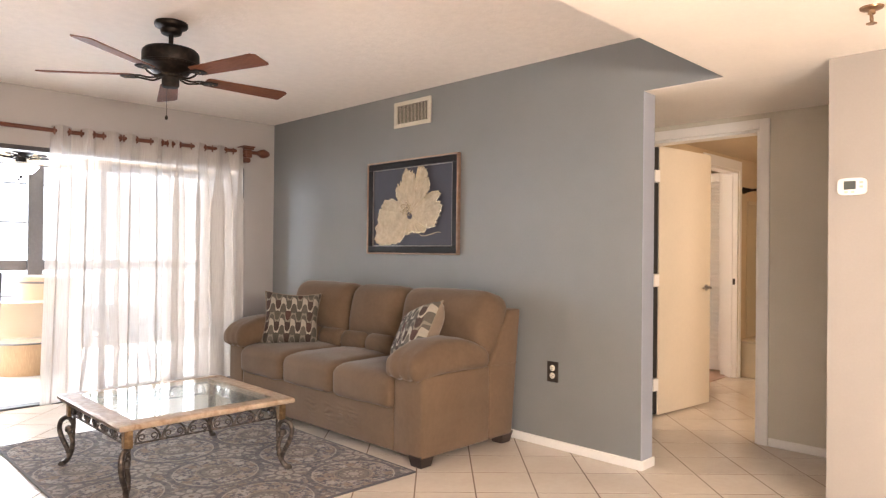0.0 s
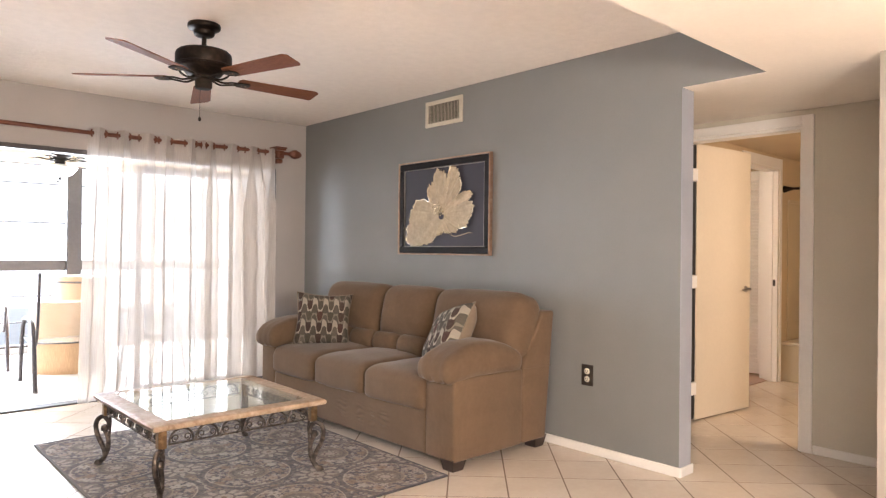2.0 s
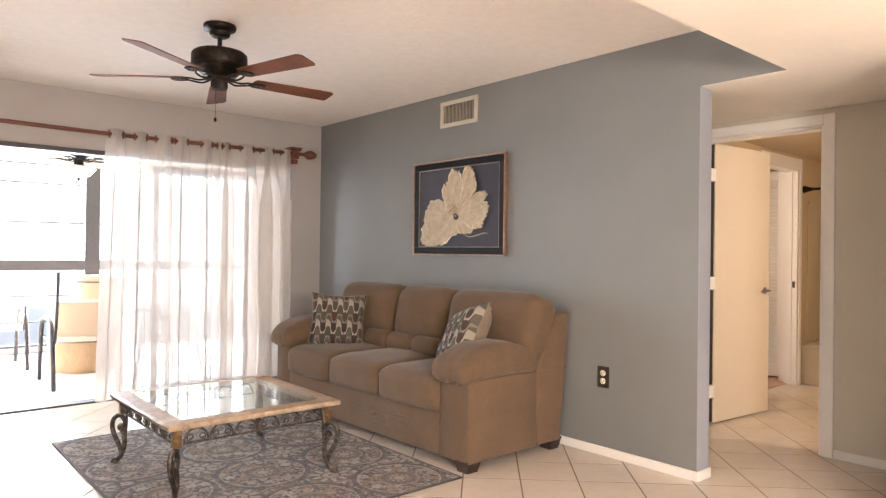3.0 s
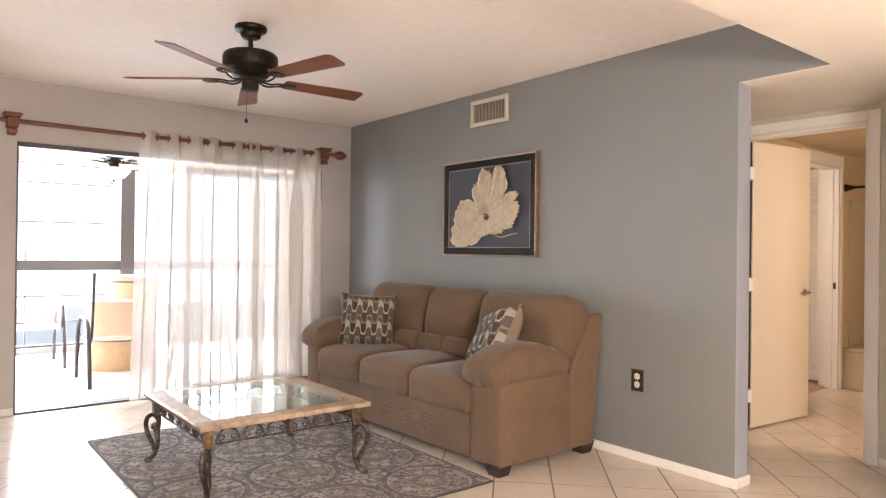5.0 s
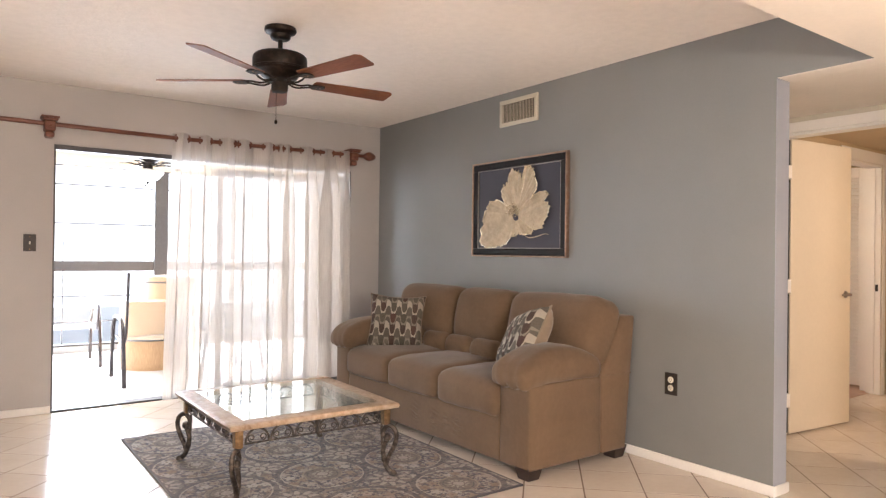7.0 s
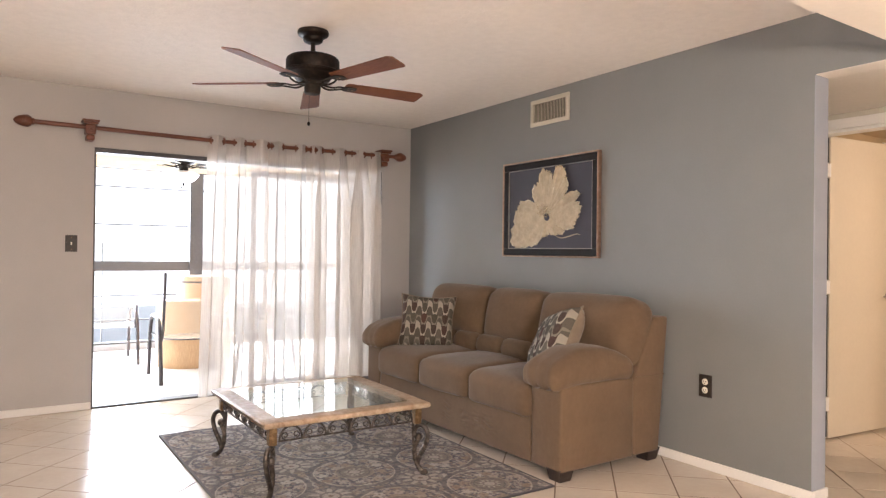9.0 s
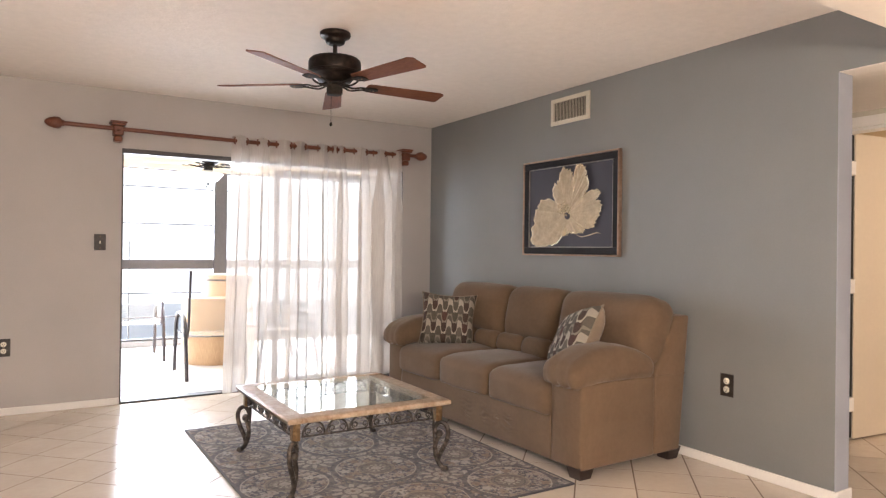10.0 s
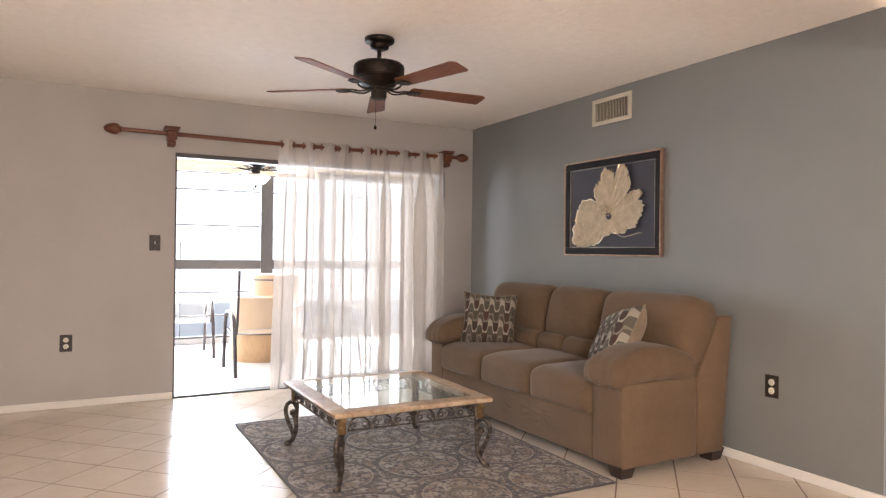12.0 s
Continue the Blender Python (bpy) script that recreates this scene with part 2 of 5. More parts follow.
def pillow_material():
    """Brown, grey-green and ivory cloth with wavy bands of rounded lozenges."""
    a = Mat("wave_print", 0.9, spec=0.2)
    sep = a.n("ShaderNodeSeparateXYZ")
    a.link(a.co, sep.inputs[0])
    x, y = sep.outputs[0], sep.outputs[1]
    period, pitch, swing = 0.080, 0.084, 0.022
    u = a.math("DIVIDE", x, period)
    turn = a.math("MULTIPLY", u, 2 * math.pi)
    wave = a.math("MULTIPLY", a.math("MAXIMUM", a.math("MINIMUM", a.math("MULTIPLY", a.math("SINE", turn), 2.4), 1.0), -1.0), swing)
    # arches are rounded where the wave turns
    bow = a.math("MULTIPLY", a.math("SINE", turn), 0.007)
    h = a.math("SUBTRACT", y, a.math("ADD", wave, bow))
    v = a.math("DIVIDE", h, pitch)
    row = a.math("FLOOR", v)
    column = a.math("FLOOR", a.math("MULTIPLY", u, 2.0))
    odd_row, odd_col = a.math("FLOORED_MODULO", row, 2.0), a.math("FLOORED_MODULO", column, 2.0)
    wn_ = a.n("ShaderNodeTexWhiteNoise")
    cmb = a.n("ShaderNodeCombineXYZ")
    a.link(column, cmb.inputs[0])
    a.link(row, cmb.inputs[1])
    a.link(cmb.outputs[0], wn_.inputs["Vector"])
    rnd = wn_.outputs["Value"]
    dark = a.ramp(rnd, [(0.0, (0.030, 0.018, 0.015)), (0.3, (0.070, 0.026, 0.020)), (0.5, (0.038, 0.028, 0.022)), (0.7, (0.085, 0.078, 0.058)), (0.9, (0.060, 0.052, 0.040))])
    grey = a.ramp(rnd, [(0.0, (0.095, 0.086, 0.066)), (0.6, (0.070, 0.062, 0.048)), (0.9, (0.13, 0.112, 0.085))])
    col = a.mix(odd_col, grey, dark)
    # pale patches fill part of every other cell
    slant = a.math("ADD", a.math("FRACT", v), a.math("MULTIPLY", a.math("SUBTRACT", a.math("FRACT", a.math("MULTIPLY", u, 2.0)), 0.5), 0.35))
    patch = a.math("MULTIPLY", a.math("MULTIPLY", odd_row, a.math("SUBTRACT", 1.0, odd_col)), a.math("LESS_THAN", slant, 0.50))
    col = a.mix(patch, col, (0.36, 0.32, 0.26))
    steep = a.math("SQRT", a.math("ADD", 1.0, a.math("MULTIPLY", a.math("POWER", a.math("ABSOLUTE", a.math("COSINE", turn)), 2.0), 6.0)))
    near = a.math("MULTIPLY", a.math("SUBTRACT", 0.5, a.math("ABSOLUTE", a.math("SUBTRACT", a.math("FRACT", v), 0.5))), pitch)
    line = a.math("LESS_THAN", near, a.math("MULTIPLY", steep, 0.0050))
    upper = a.math("GREATER_THAN", a.math("FRACT", v), 0.5)
    pale_line = a.math("ABSOLUTE", a.math("SUBTRACT", odd_row, upper))
    col = a.mix(line, col, a.mix(pale_line, (0.21, 0.185, 0.145), (0.38, 0.34, 0.275)))
    a.colour(a.mix(0.12, col, a.ramp(a.noise(200, 2), [(0.3, (0.05, 0.04, 0.04)), (0.7, (0.4, 0.36, 0.32))])))
    a.bump(a.noise(300, 2), 0.3, 0.002)
    return a.m


M_WINDOW_WALL = painted("warm_grey_paint", (0.43, 0.405, 0.392))
M_ACCENT = painted("blue_grey_paint", (0.210, 0.213, 0.213), 0.45)
M_HALL = painted("olive_grey_paint", (0.56, 0.515, 0.43))
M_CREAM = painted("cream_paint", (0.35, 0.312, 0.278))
M_CEIL = textured_ceiling("knockdown_ceiling", (0.87, 0.81, 0.76))
M_SOFFIT = painted("soffit_paint", (0.86, 0.80, 0.73), 0.8, 50)
M_TRIM = painted("white_trim", (0.80, 0.77, 0.74), 0.4, 60, 0.03, 0.05)
M_DOOR = painted("ivory_door_paint", (0.66, 0.58, 0.47), 0.4, 40, 0.03, 0.05)
M_TILE = tile_material()
M_GROUT = painted("brown_grout", (0.19, 0.14, 0.105), 0.9, 200, 0.2, 0.3)
M_BRONZE_FRAME = metal("bronze_aluminium", (0.075, 0.068, 0.068), 0.5, (0.088, 0.08, 0.08), 0.3)
M_PORCH_WHITE = painted("porch_white", (0.80, 0.77, 0.72), 0.7)
M_PORCH_CEIL = painted("porch_cream", (0.60, 0.51, 0.38), 0.8)
M_PORCH_FLOOR = painted("porch_floor_paint", (0.66, 0.64, 0.62), 0.4)
M_CARPET = fabric("terracotta_carpet", (0.42, 0.26, 0.18), 300)
M_SOFA = fabric("tan_microfibre", (0.148, 0.098, 0.061), 420, 0.10, 0.2)
M_FOOT = wood("espresso_wood", (0.02, 0.012, 0.010), (0.045, 0.028, 0.022), rough=0.45)
M_ROD = wood("cherry_wood", (0.085, 0.024, 0.012), (0.19, 0.062, 0.030), 18, rough=0.35)
M_BLADE = wood("walnut_blade", (0.10, 0.035, 0.018), (0.22, 0.085, 0.045), 20, rough=0.7)
M_BLADE.node_tree.nodes["Principled BSDF"].inputs["Specular IOR Level"].default_value = 0.2
M_FAN = metal("oil_rubbed_bronze", (0.022, 0.017, 0.014), 0.5, (0.05, 0.034, 0.025), 0.85)
M_FAN_ARM = metal("matt_bronze", (0.020, 0.016, 0.013), 0.8, (0.045, 0.032, 0.024), 0.0)
M_FAN_ARM.node_tree.nodes["Principled BSDF"].inputs["Specular IOR Level"].default_value = 0.15
M_IRON = metal("brushed_iron", (0.055, 0.045, 0.040), 0.5, (0.20, 0.155, 0.12), 0.75)
M_GOLD = metal("antique_gold", (0.16, 0.10, 0.05), 0.5, (0.36, 0.24, 0.12), 0.8)
M_STONE = Mat("travertine_top", 0.45, 0.0, 0.3)
_v = M_STONE.noise(9, 6, 0.65)
M_STONE.colour(M_STONE.mix(0.4, M_STONE.ramp(_v, [(0.3, (0.22, 0.14, 0.085)), (0.5, (0.36, 0.25, 0.16)), (0.7, (0.52, 0.41, 0.30))]), M_STONE.ramp(M_STONE.noise(45, 4), [(0.3, (0.24, 0.15, 0.09)), (0.7, (0.62, 0.52, 0.42))])))
M_STONE.bump(_v, 0.15, 0.003)
M_STONE = M_STONE.m
M_GLASS = glass_material("clear_glass", (0.93, 0.98, 0.96), 0.0, 1.33)
M_PANE = glass_material("window_glass", (0.97, 0.98, 0.98))
M_SHEER = sheer_material()
M_RUG = rug_material()
M_RUG_EDGE = fabric("rug_binding", (0.075, 0.068, 0.075))
M_PILLOW = pillow_material()
M_PILLOW_SIDE = fabric("pillow_backing", (0.24, 0.185, 0.135))
M_PLATE = metal("bronze_plate", (0.030, 0.023, 0.019), 0.5, (0.055, 0.042, 0.034), 0.15)
M_SOCKET = painted("ivory_plastic", (0.72, 0.68, 0.58), 0.4, 60, 0.02, 0.02)
M_WHITE_PLASTIC = painted("white_plastic", (0.82, 0.80, 0.76), 0.4, 60, 0.02, 0.02)
M_LCD = painted("lcd_grey", (0.10, 0.11, 0.10), 0.25)
M_VENT = painted("vent_enamel", (0.58, 0.53, 0.44), 0.4, 60, 0.03, 0.03)
M_DARK = painted("recess_shade", (0.015, 0.013, 0.012), 0.8)
M_CANVAS = painted("slate_canvas", (0.045, 0.043, 0.060), 0.6, 30, 0.15, 0.3)
M_PETAL = Mat("relief_petal", 0.5)
_p = M_PETAL.noise(22, 5, 0.6)
M_PETAL.colour(M_PETAL.ramp(_p, [(0.3, (0.38, 0.31, 0.21)), (0.7, (0.56, 0.47, 0.33))]))
M_PETAL.bump(_p, 0.5, 0.006)
M_PETAL = M_PETAL.m
M_SILVER = metal("silver_leaf", (0.70, 0.64, 0.50), 0.25, (0.9, 0.85, 0.7))
M_BLACK_FRAME = painted("black_lacquer", (0.014, 0.012, 0.012), 0.45, 60, 0.1, 0.05)
M_BLACK_FRAME.node_tree.nodes["Principled BSDF"].inputs["Specular IOR Level"].default_value = 0.15
M_COPPER = metal("copper_leaf", (0.44, 0.29, 0.21), 0.3, (0.56, 0.42, 0.33))
M_FILLET = metal("dull_silver", (0.30, 0.27, 0.24), 0.35, (0.42, 0.39, 0.36))
M_CABINET = wood("honey_oak", (0.42, 0.25, 0.12), (0.60, 0.40, 0.22), 16, (12, 12, 1), 0.4)
M_WICKER = metal("dark_tube", (0.06, 0.05, 0.05), 0.45, (0.12, 0.10, 0.09), 0.5)
M_MESH = bpy.data.materials.new("mesh_sling")
M_MESH.use_nodes = True
_t = M_MESH.node_tree
_mx, _tr = _t.nodes.new("ShaderNodeMixShader"), _t.nodes.new("ShaderNodeBsdfTransparent")
_mx.inputs[0].default_value = 0.85
_t.nodes["Principled BSDF"].inputs["Base Color"].default_value = (0.62, 0.58, 0.52, 1)
_t.links.new(_t.nodes["Principled BSDF"].outputs[0], _mx.inputs[1])
_t.links.new(_tr.outputs[0], _mx.inputs[2])
_t.links.new(_mx.outputs[0], _t.nodes["Material Output"].inputs[0])
M_BRASS = metal("sprinkler_brass", (0.30, 0.18, 0.10), 0.35, (0.5, 0.35, 0.22))
M_NICKEL = metal("satin_nickel", (0.35, 0.32, 0.30), 0.3, (0.5, 0.46, 0.42))
M_OPAL = painted("opal_glass", (0.85, 0.84, 0.80), 0.3)
M_PORCELAIN = painted("bath_surround", (0.50, 0.42, 0.29), 0.3)

# ---- mesh helpers ----


def part(name, bm, material, parent=None, label="", smooth=False, m=None):
    me = bpy.data.meshes.new(name)
    bm.to_mesh(me)
    bm.free()
    mats = material if isinstance(material, (list, tuple)) else [material]
    for k in mats:
        me.materials.append(k)
    if smooth:
        me.polygons.foreach_set("use_smooth", [True] * len(me.polygons))
        me.set_sharp_from_angle(angle=radians(42))
    ob = new(name, me)
    if parent is not None:
        ob.parent = parent
    if m is not None:
        ob.matrix_basis = m
    if label:
        ob["label"] = label
    return ob


def thing(name, m, label, category, group="", kind=""):
    ob = new(name)
    ob.matrix_basis = m
    ob.empty_display_size = 0.1
    return tagged(ob, label, category, group, kind)


def B():
    return bmesh.new()


def box(bm, x0, y0, z0, x1, y1, z1, bevel=0.0, seg=2):
    r = bmesh.ops.create_cube(bm, size=1.0, matrix=Matrix.Translation(((x0 + x1) / 2, (y0 + y1) / 2, (z0 + z1) / 2)) @ Matrix.Diagonal((x1 - x0, y1 - y0, z1 - z0, 1)))
    if bevel:
        es = list({e for v in r["verts"] for e in v.link_edges})
        bmesh.ops.bevel(bm, geom=es, offset=bevel, segments=seg, affect="EDGES", profile=0.5)
    return bm


def rbox(bm, hx, hy, hz, r, n=9, crown=0.0, sag=0.0, m=None, wob=0.0, seed=0.0):
    """A soft cushion: a rounded box, crowned on its two z faces."""
    start = set(bm.verts)
    g = bmesh.ops.create_cube(bm, size=2.0)
    bmesh.ops.subdivide_edges(bm, edges=list({e for v in g["verts"] for e in v.link_edges}), cuts=n, use_grid_fill=True)
    for v in [v for v in bm.verts if v not in start]:
        p = v.co.copy()
        # gather the samples towards the edges, where the curve is
        p = Vector([math.sin(c * math.pi / 2) if abs(c) < 1 else c for c in p])
        q = Vector((p.x * hx, p.y * hy, p.z * hz))
        inner = Vector((max(-(hx - r), min(hx - r, q.x)), max(-(hy - r), min(hy - r, q.y)), max(-(hz - r), min(hz - r, q.z))))
        d = q - inner
        if d.length > 1e-6:
            q = inner + d.normalized() * r
        k = max(0.0, 1 - p.x ** 2) * max(0.0, 1 - p.y ** 2)
        q.z += crown * k * (1 if p.z > 0 else -sag if crown else 0) * abs(p.z)
        if wob:
            q += Vector((1, 1, 1)) * wob * noise.noise(q * 9 + Vector((seed, 0, 0)))
        v.co = (m @ q) if m else q
    return bm


def lathe(bm, profile, m=None, n=24):
    """Turn (radius, height) pairs round z."""
    rings = []
    for r, z in profile:
        rings.append([bm.verts.new((r * math.cos(2 * math.pi * i / n), r * math.sin(2 * math.pi * i / n), z)) for i in range(n)])
    for a, b in zip(rings, rings[1:]):
        for i in range(n):
            bm.faces.new((a[i], a[(i + 1) % n], b[(i + 1) % n], b[i]))
    for ring, flip in ((rings[0], True), (rings[-1], False)):
        try:
            bm.faces.new(ring[::-1] if flip else ring)
        except ValueError:
            pass
    if m:
        for ring in rings:
            for v in ring:
                v.co = m @ v.co
    return bm


def tube(bm, pts, r, n=8, flat=1.0, closed=False):
    """Sweep a round or flattened bar along points; r may be a list."""
    pts = [Vector(p) for p in pts]
    rs = r if isinstance(r, (list, tuple)) else [r] * len(pts)
    rings, up = [], None
    for i, p in enumerate(pts):
        a = pts[i - 1] if (i > 0 or closed) else p
        b = pts[(i + 1) % len(pts)] if (i < len(pts) - 1 or closed) else p
        t = (b - a).normalized()
        if up is None:
            up = Vector((0, 0, 1)) if abs(t.z) < 0.9 else Vector((1, 0, 0))
        s = t.cross(up).normalized()
        up = s.cross(t).normalized()
        rings.append([bm.verts.new(p + rs[i] * (math.cos(2 * math.pi * k / n) * s + flat * math.sin(2 * math.pi * k / n) * up)) for k in range(n)])
    pairs = list(zip(rings, rings[1:])) + ([(rings[-1], rings[0])] if closed else [])
    for a, b in pairs:
        for k in range(n):
            bm.faces.new((a[k], a[(k + 1) % n], b[(k + 1) % n], b[k]))
    if not closed:
        bm.faces.new(rings[0][::-1])
        bm.faces.new(rings[-1])
    return bm


def prism(bm, outline, z0, z1):
    """A flat plate from an outline of (x, y)."""
    lo = [bm.verts.new((x, y, z0)) for x, y in outline]
    hi = [bm.verts.new((x, y, z1)) for x, y in outline]
    n = len(outline)
    bm.faces.new(lo[::-1])
    bm.faces.new(hi)
    for i in range(n):
        bm.faces.new((lo[i], lo[(i + 1) % n], hi[(i + 1) % n], hi[i]))
    bmesh.ops.recalc_face_normals(bm, faces=bm.faces[:])
    return bm


def smooth_line(pts, n=8):
    """A smooth curve through points (Catmull-Rom)."""
    P = [Vector(p) for p in pts]
    P = [2 * P[0] - P[1]] + P + [2 * P[-1] - P[-2]]
    out = []
    for i in range(1, len(P) - 2):
        for k in range(n):
            t = k / n
            a, b, c, d = P[i - 1:i + 3]
            out.append(0.5 * ((2 * b) + (c - a) * t + (2 * a - 5 * b + 4 * c - d) * t * t + (3 * b - a - 3 * c + d) * t ** 3))
    out.append(P[-2])
    return out


def structure(name, bm, mat, label, category, smooth=False):
    return tagged(part(name, bm, mat, smooth=smooth), label, category, kind="structure")


# ---- structure ----
WX, WY, H, HS = 3.41, 5.79, 2.44, 2.13
THICK = 0.125
POST_Y, NEAR_Y = 1.843, 0.905
SOF_Y = 1.390
HALL_X = 4.456
OPEN_X0, OPEN_X1, OPEN_Z = 0.620, 3.095, 1.99

structure("wall_window", box(box(box(B(), -3.4, WY, -0.1, OPEN_X0, WY + 0.15, H + 0.1), OPEN_X1, WY, -0.1, WX + THICK, WY + 0.15, H + 0.1), OPEN_X0, WY, OPEN_Z, OPEN_X1, WY + 0.15, H + 0.1), M_WINDOW_WALL, "warm grey painted wall with a sliding-door opening", "wall")
b = B()
box(b, WX, POST_Y, -0.1, WX + THICK, WY, H + 0.1)
box(b, WX, SOF_Y, HS + 0.004, WX + THICK, POST_Y, H + 0.1)
structure("wall_accent", b, M_ACCENT, "blue-grey painted accent wall behind the sofa", "wall")
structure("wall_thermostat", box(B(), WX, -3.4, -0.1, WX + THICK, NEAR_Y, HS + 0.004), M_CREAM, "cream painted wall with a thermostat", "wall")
# white wall end: shade and cool daylight are put into its paint colour
structure("wall_post_end", box(B(), WX + 0.001, POST_Y - 0.004, 0.0, WX + THICK - 0.001, POST_Y + 0.001, HS - 0.001), painted("shaded_post_paint", (0.37, 0.385, 0.44)), "white painted end of the accent wall, shade coloured in", "wall")
structure("wall_west", box(B(), -3.5, -3.5, -0.1, -3.4, WY + 0.15, H + 0.1), M_WINDOW_WALL, "warm grey painted side wall", "wall")
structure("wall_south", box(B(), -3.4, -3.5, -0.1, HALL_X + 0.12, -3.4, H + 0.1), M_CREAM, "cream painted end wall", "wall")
structure("ceiling", box(B(), -3.4, SOF_Y, H, WX, WY, H + 0.1), M_CEIL, "cream knockdown-textured ceiling", "ceiling")
structure("ceiling_soffit", box(box(B(), -3.4, -3.4, HS, WX + THICK + 0.002, SOF_Y, HS + 0.4), WX + 0.002, SOF_Y, HS, WX + THICK + 0.002, POST_Y - 0.004, HS + 0.003), M_SOFFIT, "lower warm white soffit ceiling", "ceiling")
structure("ceiling_hall", box(B(), WX + THICK + 0.003, -3.4, HS, HALL_X, 3.2, HS + 0.1), M_SOFFIT, "low warm white hall ceiling", "ceiling")

# hall wall with its doorway, and the rooms behind
D0, D1, DZ = 1.59, 2.42, 2.03
b = B()
box(b, HALL_X, -3.4, -0.1, HALL_X + 0.12, D0, H)
box(b, HALL_X, D1, -0.1, HALL_X + 0.12, 3.2, H)
box(b, HALL_X, D0, DZ, HALL_X + 0.12, D1, H)
structure("wall_hall", b, M_HALL, "olive-grey painted hall wall with a doorway", "wall")
structure("wall_hall_end", box(B(), WX + THICK, 3.2, -0.1, HALL_X + 0.12, 3.3, HS + 0.1), M_HALL, "olive-grey painted hall end wall", "wall")
M_BED = painted("peach_paint", (0.54, 0.42, 0.27))
BW, BX0, BX1, BZ = 2.61, 5.95, 6.72, 2.046     # bathroom wall, and the doorway in it
CX_ = 6.78                                     # closet wall beyond the doorway
structure("wall_bathroom", box(box(box(B(), HALL_X + 0.12, BW, -0.1, BX0, BW + 0.1, 2.5), BX1, BW, -0.1, 7.6, BW + 0.1, 2.5), BX0, BW, BZ, BX1, BW + 0.1, 2.5), M_BED, "peach-cream wall with a second doorway", "wall")
structure("wall_closet", box(box(box(B(), CX_, BW + 0.1, -0.1, CX_ + 0.1, 2.80, 2.5), CX_, 3.50, -0.1, CX_ + 0.1, 5.0, 2.5), CX_, 2.80, 2.09, CX_ + 0.1, 3.50, 2.5), M_BED, "peach-cream wall with a closet opening", "wall")
structure("wall_tub_end", box(B(), 7.6, -0.6, -0.1, 7.7, BW + 0.1, 2.5), M_BED, "peach-cream wall behind the bathtub", "wall")
structure("wall_bedroom_north", box(B(), HALL_X + 0.12, 5.0, -0.1, 7.7, 5.1, 2.5), M_BED, "peach-cream wall", "wall")
structure("wall_bedroom_south", box(B(), HALL_X + 0.12, -0.7, -0.1, 7.7, -0.6, 2.5), M_BED, "peach-cream wall", "wall")
structure("wall_closet_back", box(B(), 7.5, BW + 0.1, -0.1, 7.6, 5.0, 2.5), M_BED, "peach-cream wall inside the closet", "wall")
structure("ceiling_bedroom", box(B(), HALL_X + 0.12, -0.7, 2.175, 7.7, 5.1, 2.5), M_BED, "cream ceiling of the back rooms", "ceiling")


def casing(y0, y1, z1, x, w=0.065, out=-0.016, depth=0.12):
    bm = B()
    xa, xb = sorted((x, x + out))
    box(bm, xa, y0 - w, 0, xb, y0, z1 + w, 0.004)
    box(bm, xa, y1, 0, xb, y1 + w, z1 + w, 0.004)
    box(bm, xa, y0, z1, xb, y1, z1 + w, 0.004)
    # jamb lining
    box(bm, x + 0.002, y0, 0, x + depth, y0 + 0.018, z1)
    box(bm, x + 0.002, y1 - 0.018, 0, x + depth, y1, z1)
    box(bm, x + 0.002, y0 + 0.018, z1 - 0.018, x + depth, y1 - 0.018, z1)
    return bm


structure("trim_hall_door", casing(D0, D1, DZ, HALL_X), M_TRIM, "white door casing in the hall", "door trim")
b = B()
box(b, BX1, BW - 0.016, 0, BX1 + 0.05, BW - 0.001, BZ + 0.098, 0.004)
box(b, BX0 - 0.05, BW - 0.016, 0, BX0, BW - 0.001, BZ + 0.098, 0.004)
box(b, BX0, BW - 0.016, BZ, BX1, BW - 0.001, BZ + 0.098, 0.004)
box(b, BX1 - 0.018, BW, 0, BX1 - 0.001, BW + 0.115, BZ)
box(b, BX1 - 0.030, BW + 0.045, 0, BX1 - 0.018, BW + 0.075, BZ - 0.018, 0.002)
box(b, BX0 + 0.001, BW, 0, BX0 + 0.018, BW + 0.115, BZ)
box(b, BX0 + 0.018, BW, BZ - 0.018, BX1 - 0.018, BW + 0.115, BZ)
structure("trim_bathroom_door", b, M_TRIM, "white door casing and jamb of the second doorway", "door trim")
structure("trim_closet", box(box(box(B(), CX_ - 0.016, 2.745, 0.005, CX_, 2.80, 2.15, 0.004), CX_ - 0.016, 3.50, 0.005, CX_, 3.555, 2.15, 0.004), CX_ - 0.016, 2.80, 2.09, CX_, 3.50, 2.15, 0.004), M_TRIM, "white casing round the louvred closet", "door trim")
strike = thing("strike_plate", pose(BX1 - 0.019, BW + 0.03, 0.952), "small bronze strike plate on the door jamb", "strike plate")
part("plate", box(B(), -0.002, -0.012, -0.03, 0.0, 0.012, 0.03), M_PLATE, strike)


def baseboard(name, x0, y0, x1, y1, label):
    return structure(name, box(B(), x0, y0, 0.0, x1, y1, 0.054, 0.004, 1), M_TRIM, label, "baseboard")


baseboard("baseboard_window", -3.4, WY - 0.012, OPEN_X0 - 0.002, WY, "white baseboard under the grey wall")
baseboard("baseboard_window_end", OPEN_X1 + 0.05, WY - 0.012, WX - 0.012, WY, "white baseboard beside the curtain")
baseboard("baseboard_accent", WX - 0.012, POST_Y - 0.016, WX, WY, "white baseboard under the accent wall")
baseboard("baseboard_post", WX + 0.001, POST_Y - 0.016, WX + THICK + 0.012, POST_Y - 0.004, "white baseboard round the wall's end")
baseboard("baseboard_hall", HALL_X - 0.012, -3.4, HALL_X, D0 - 0.068, "white baseboard in the hall")
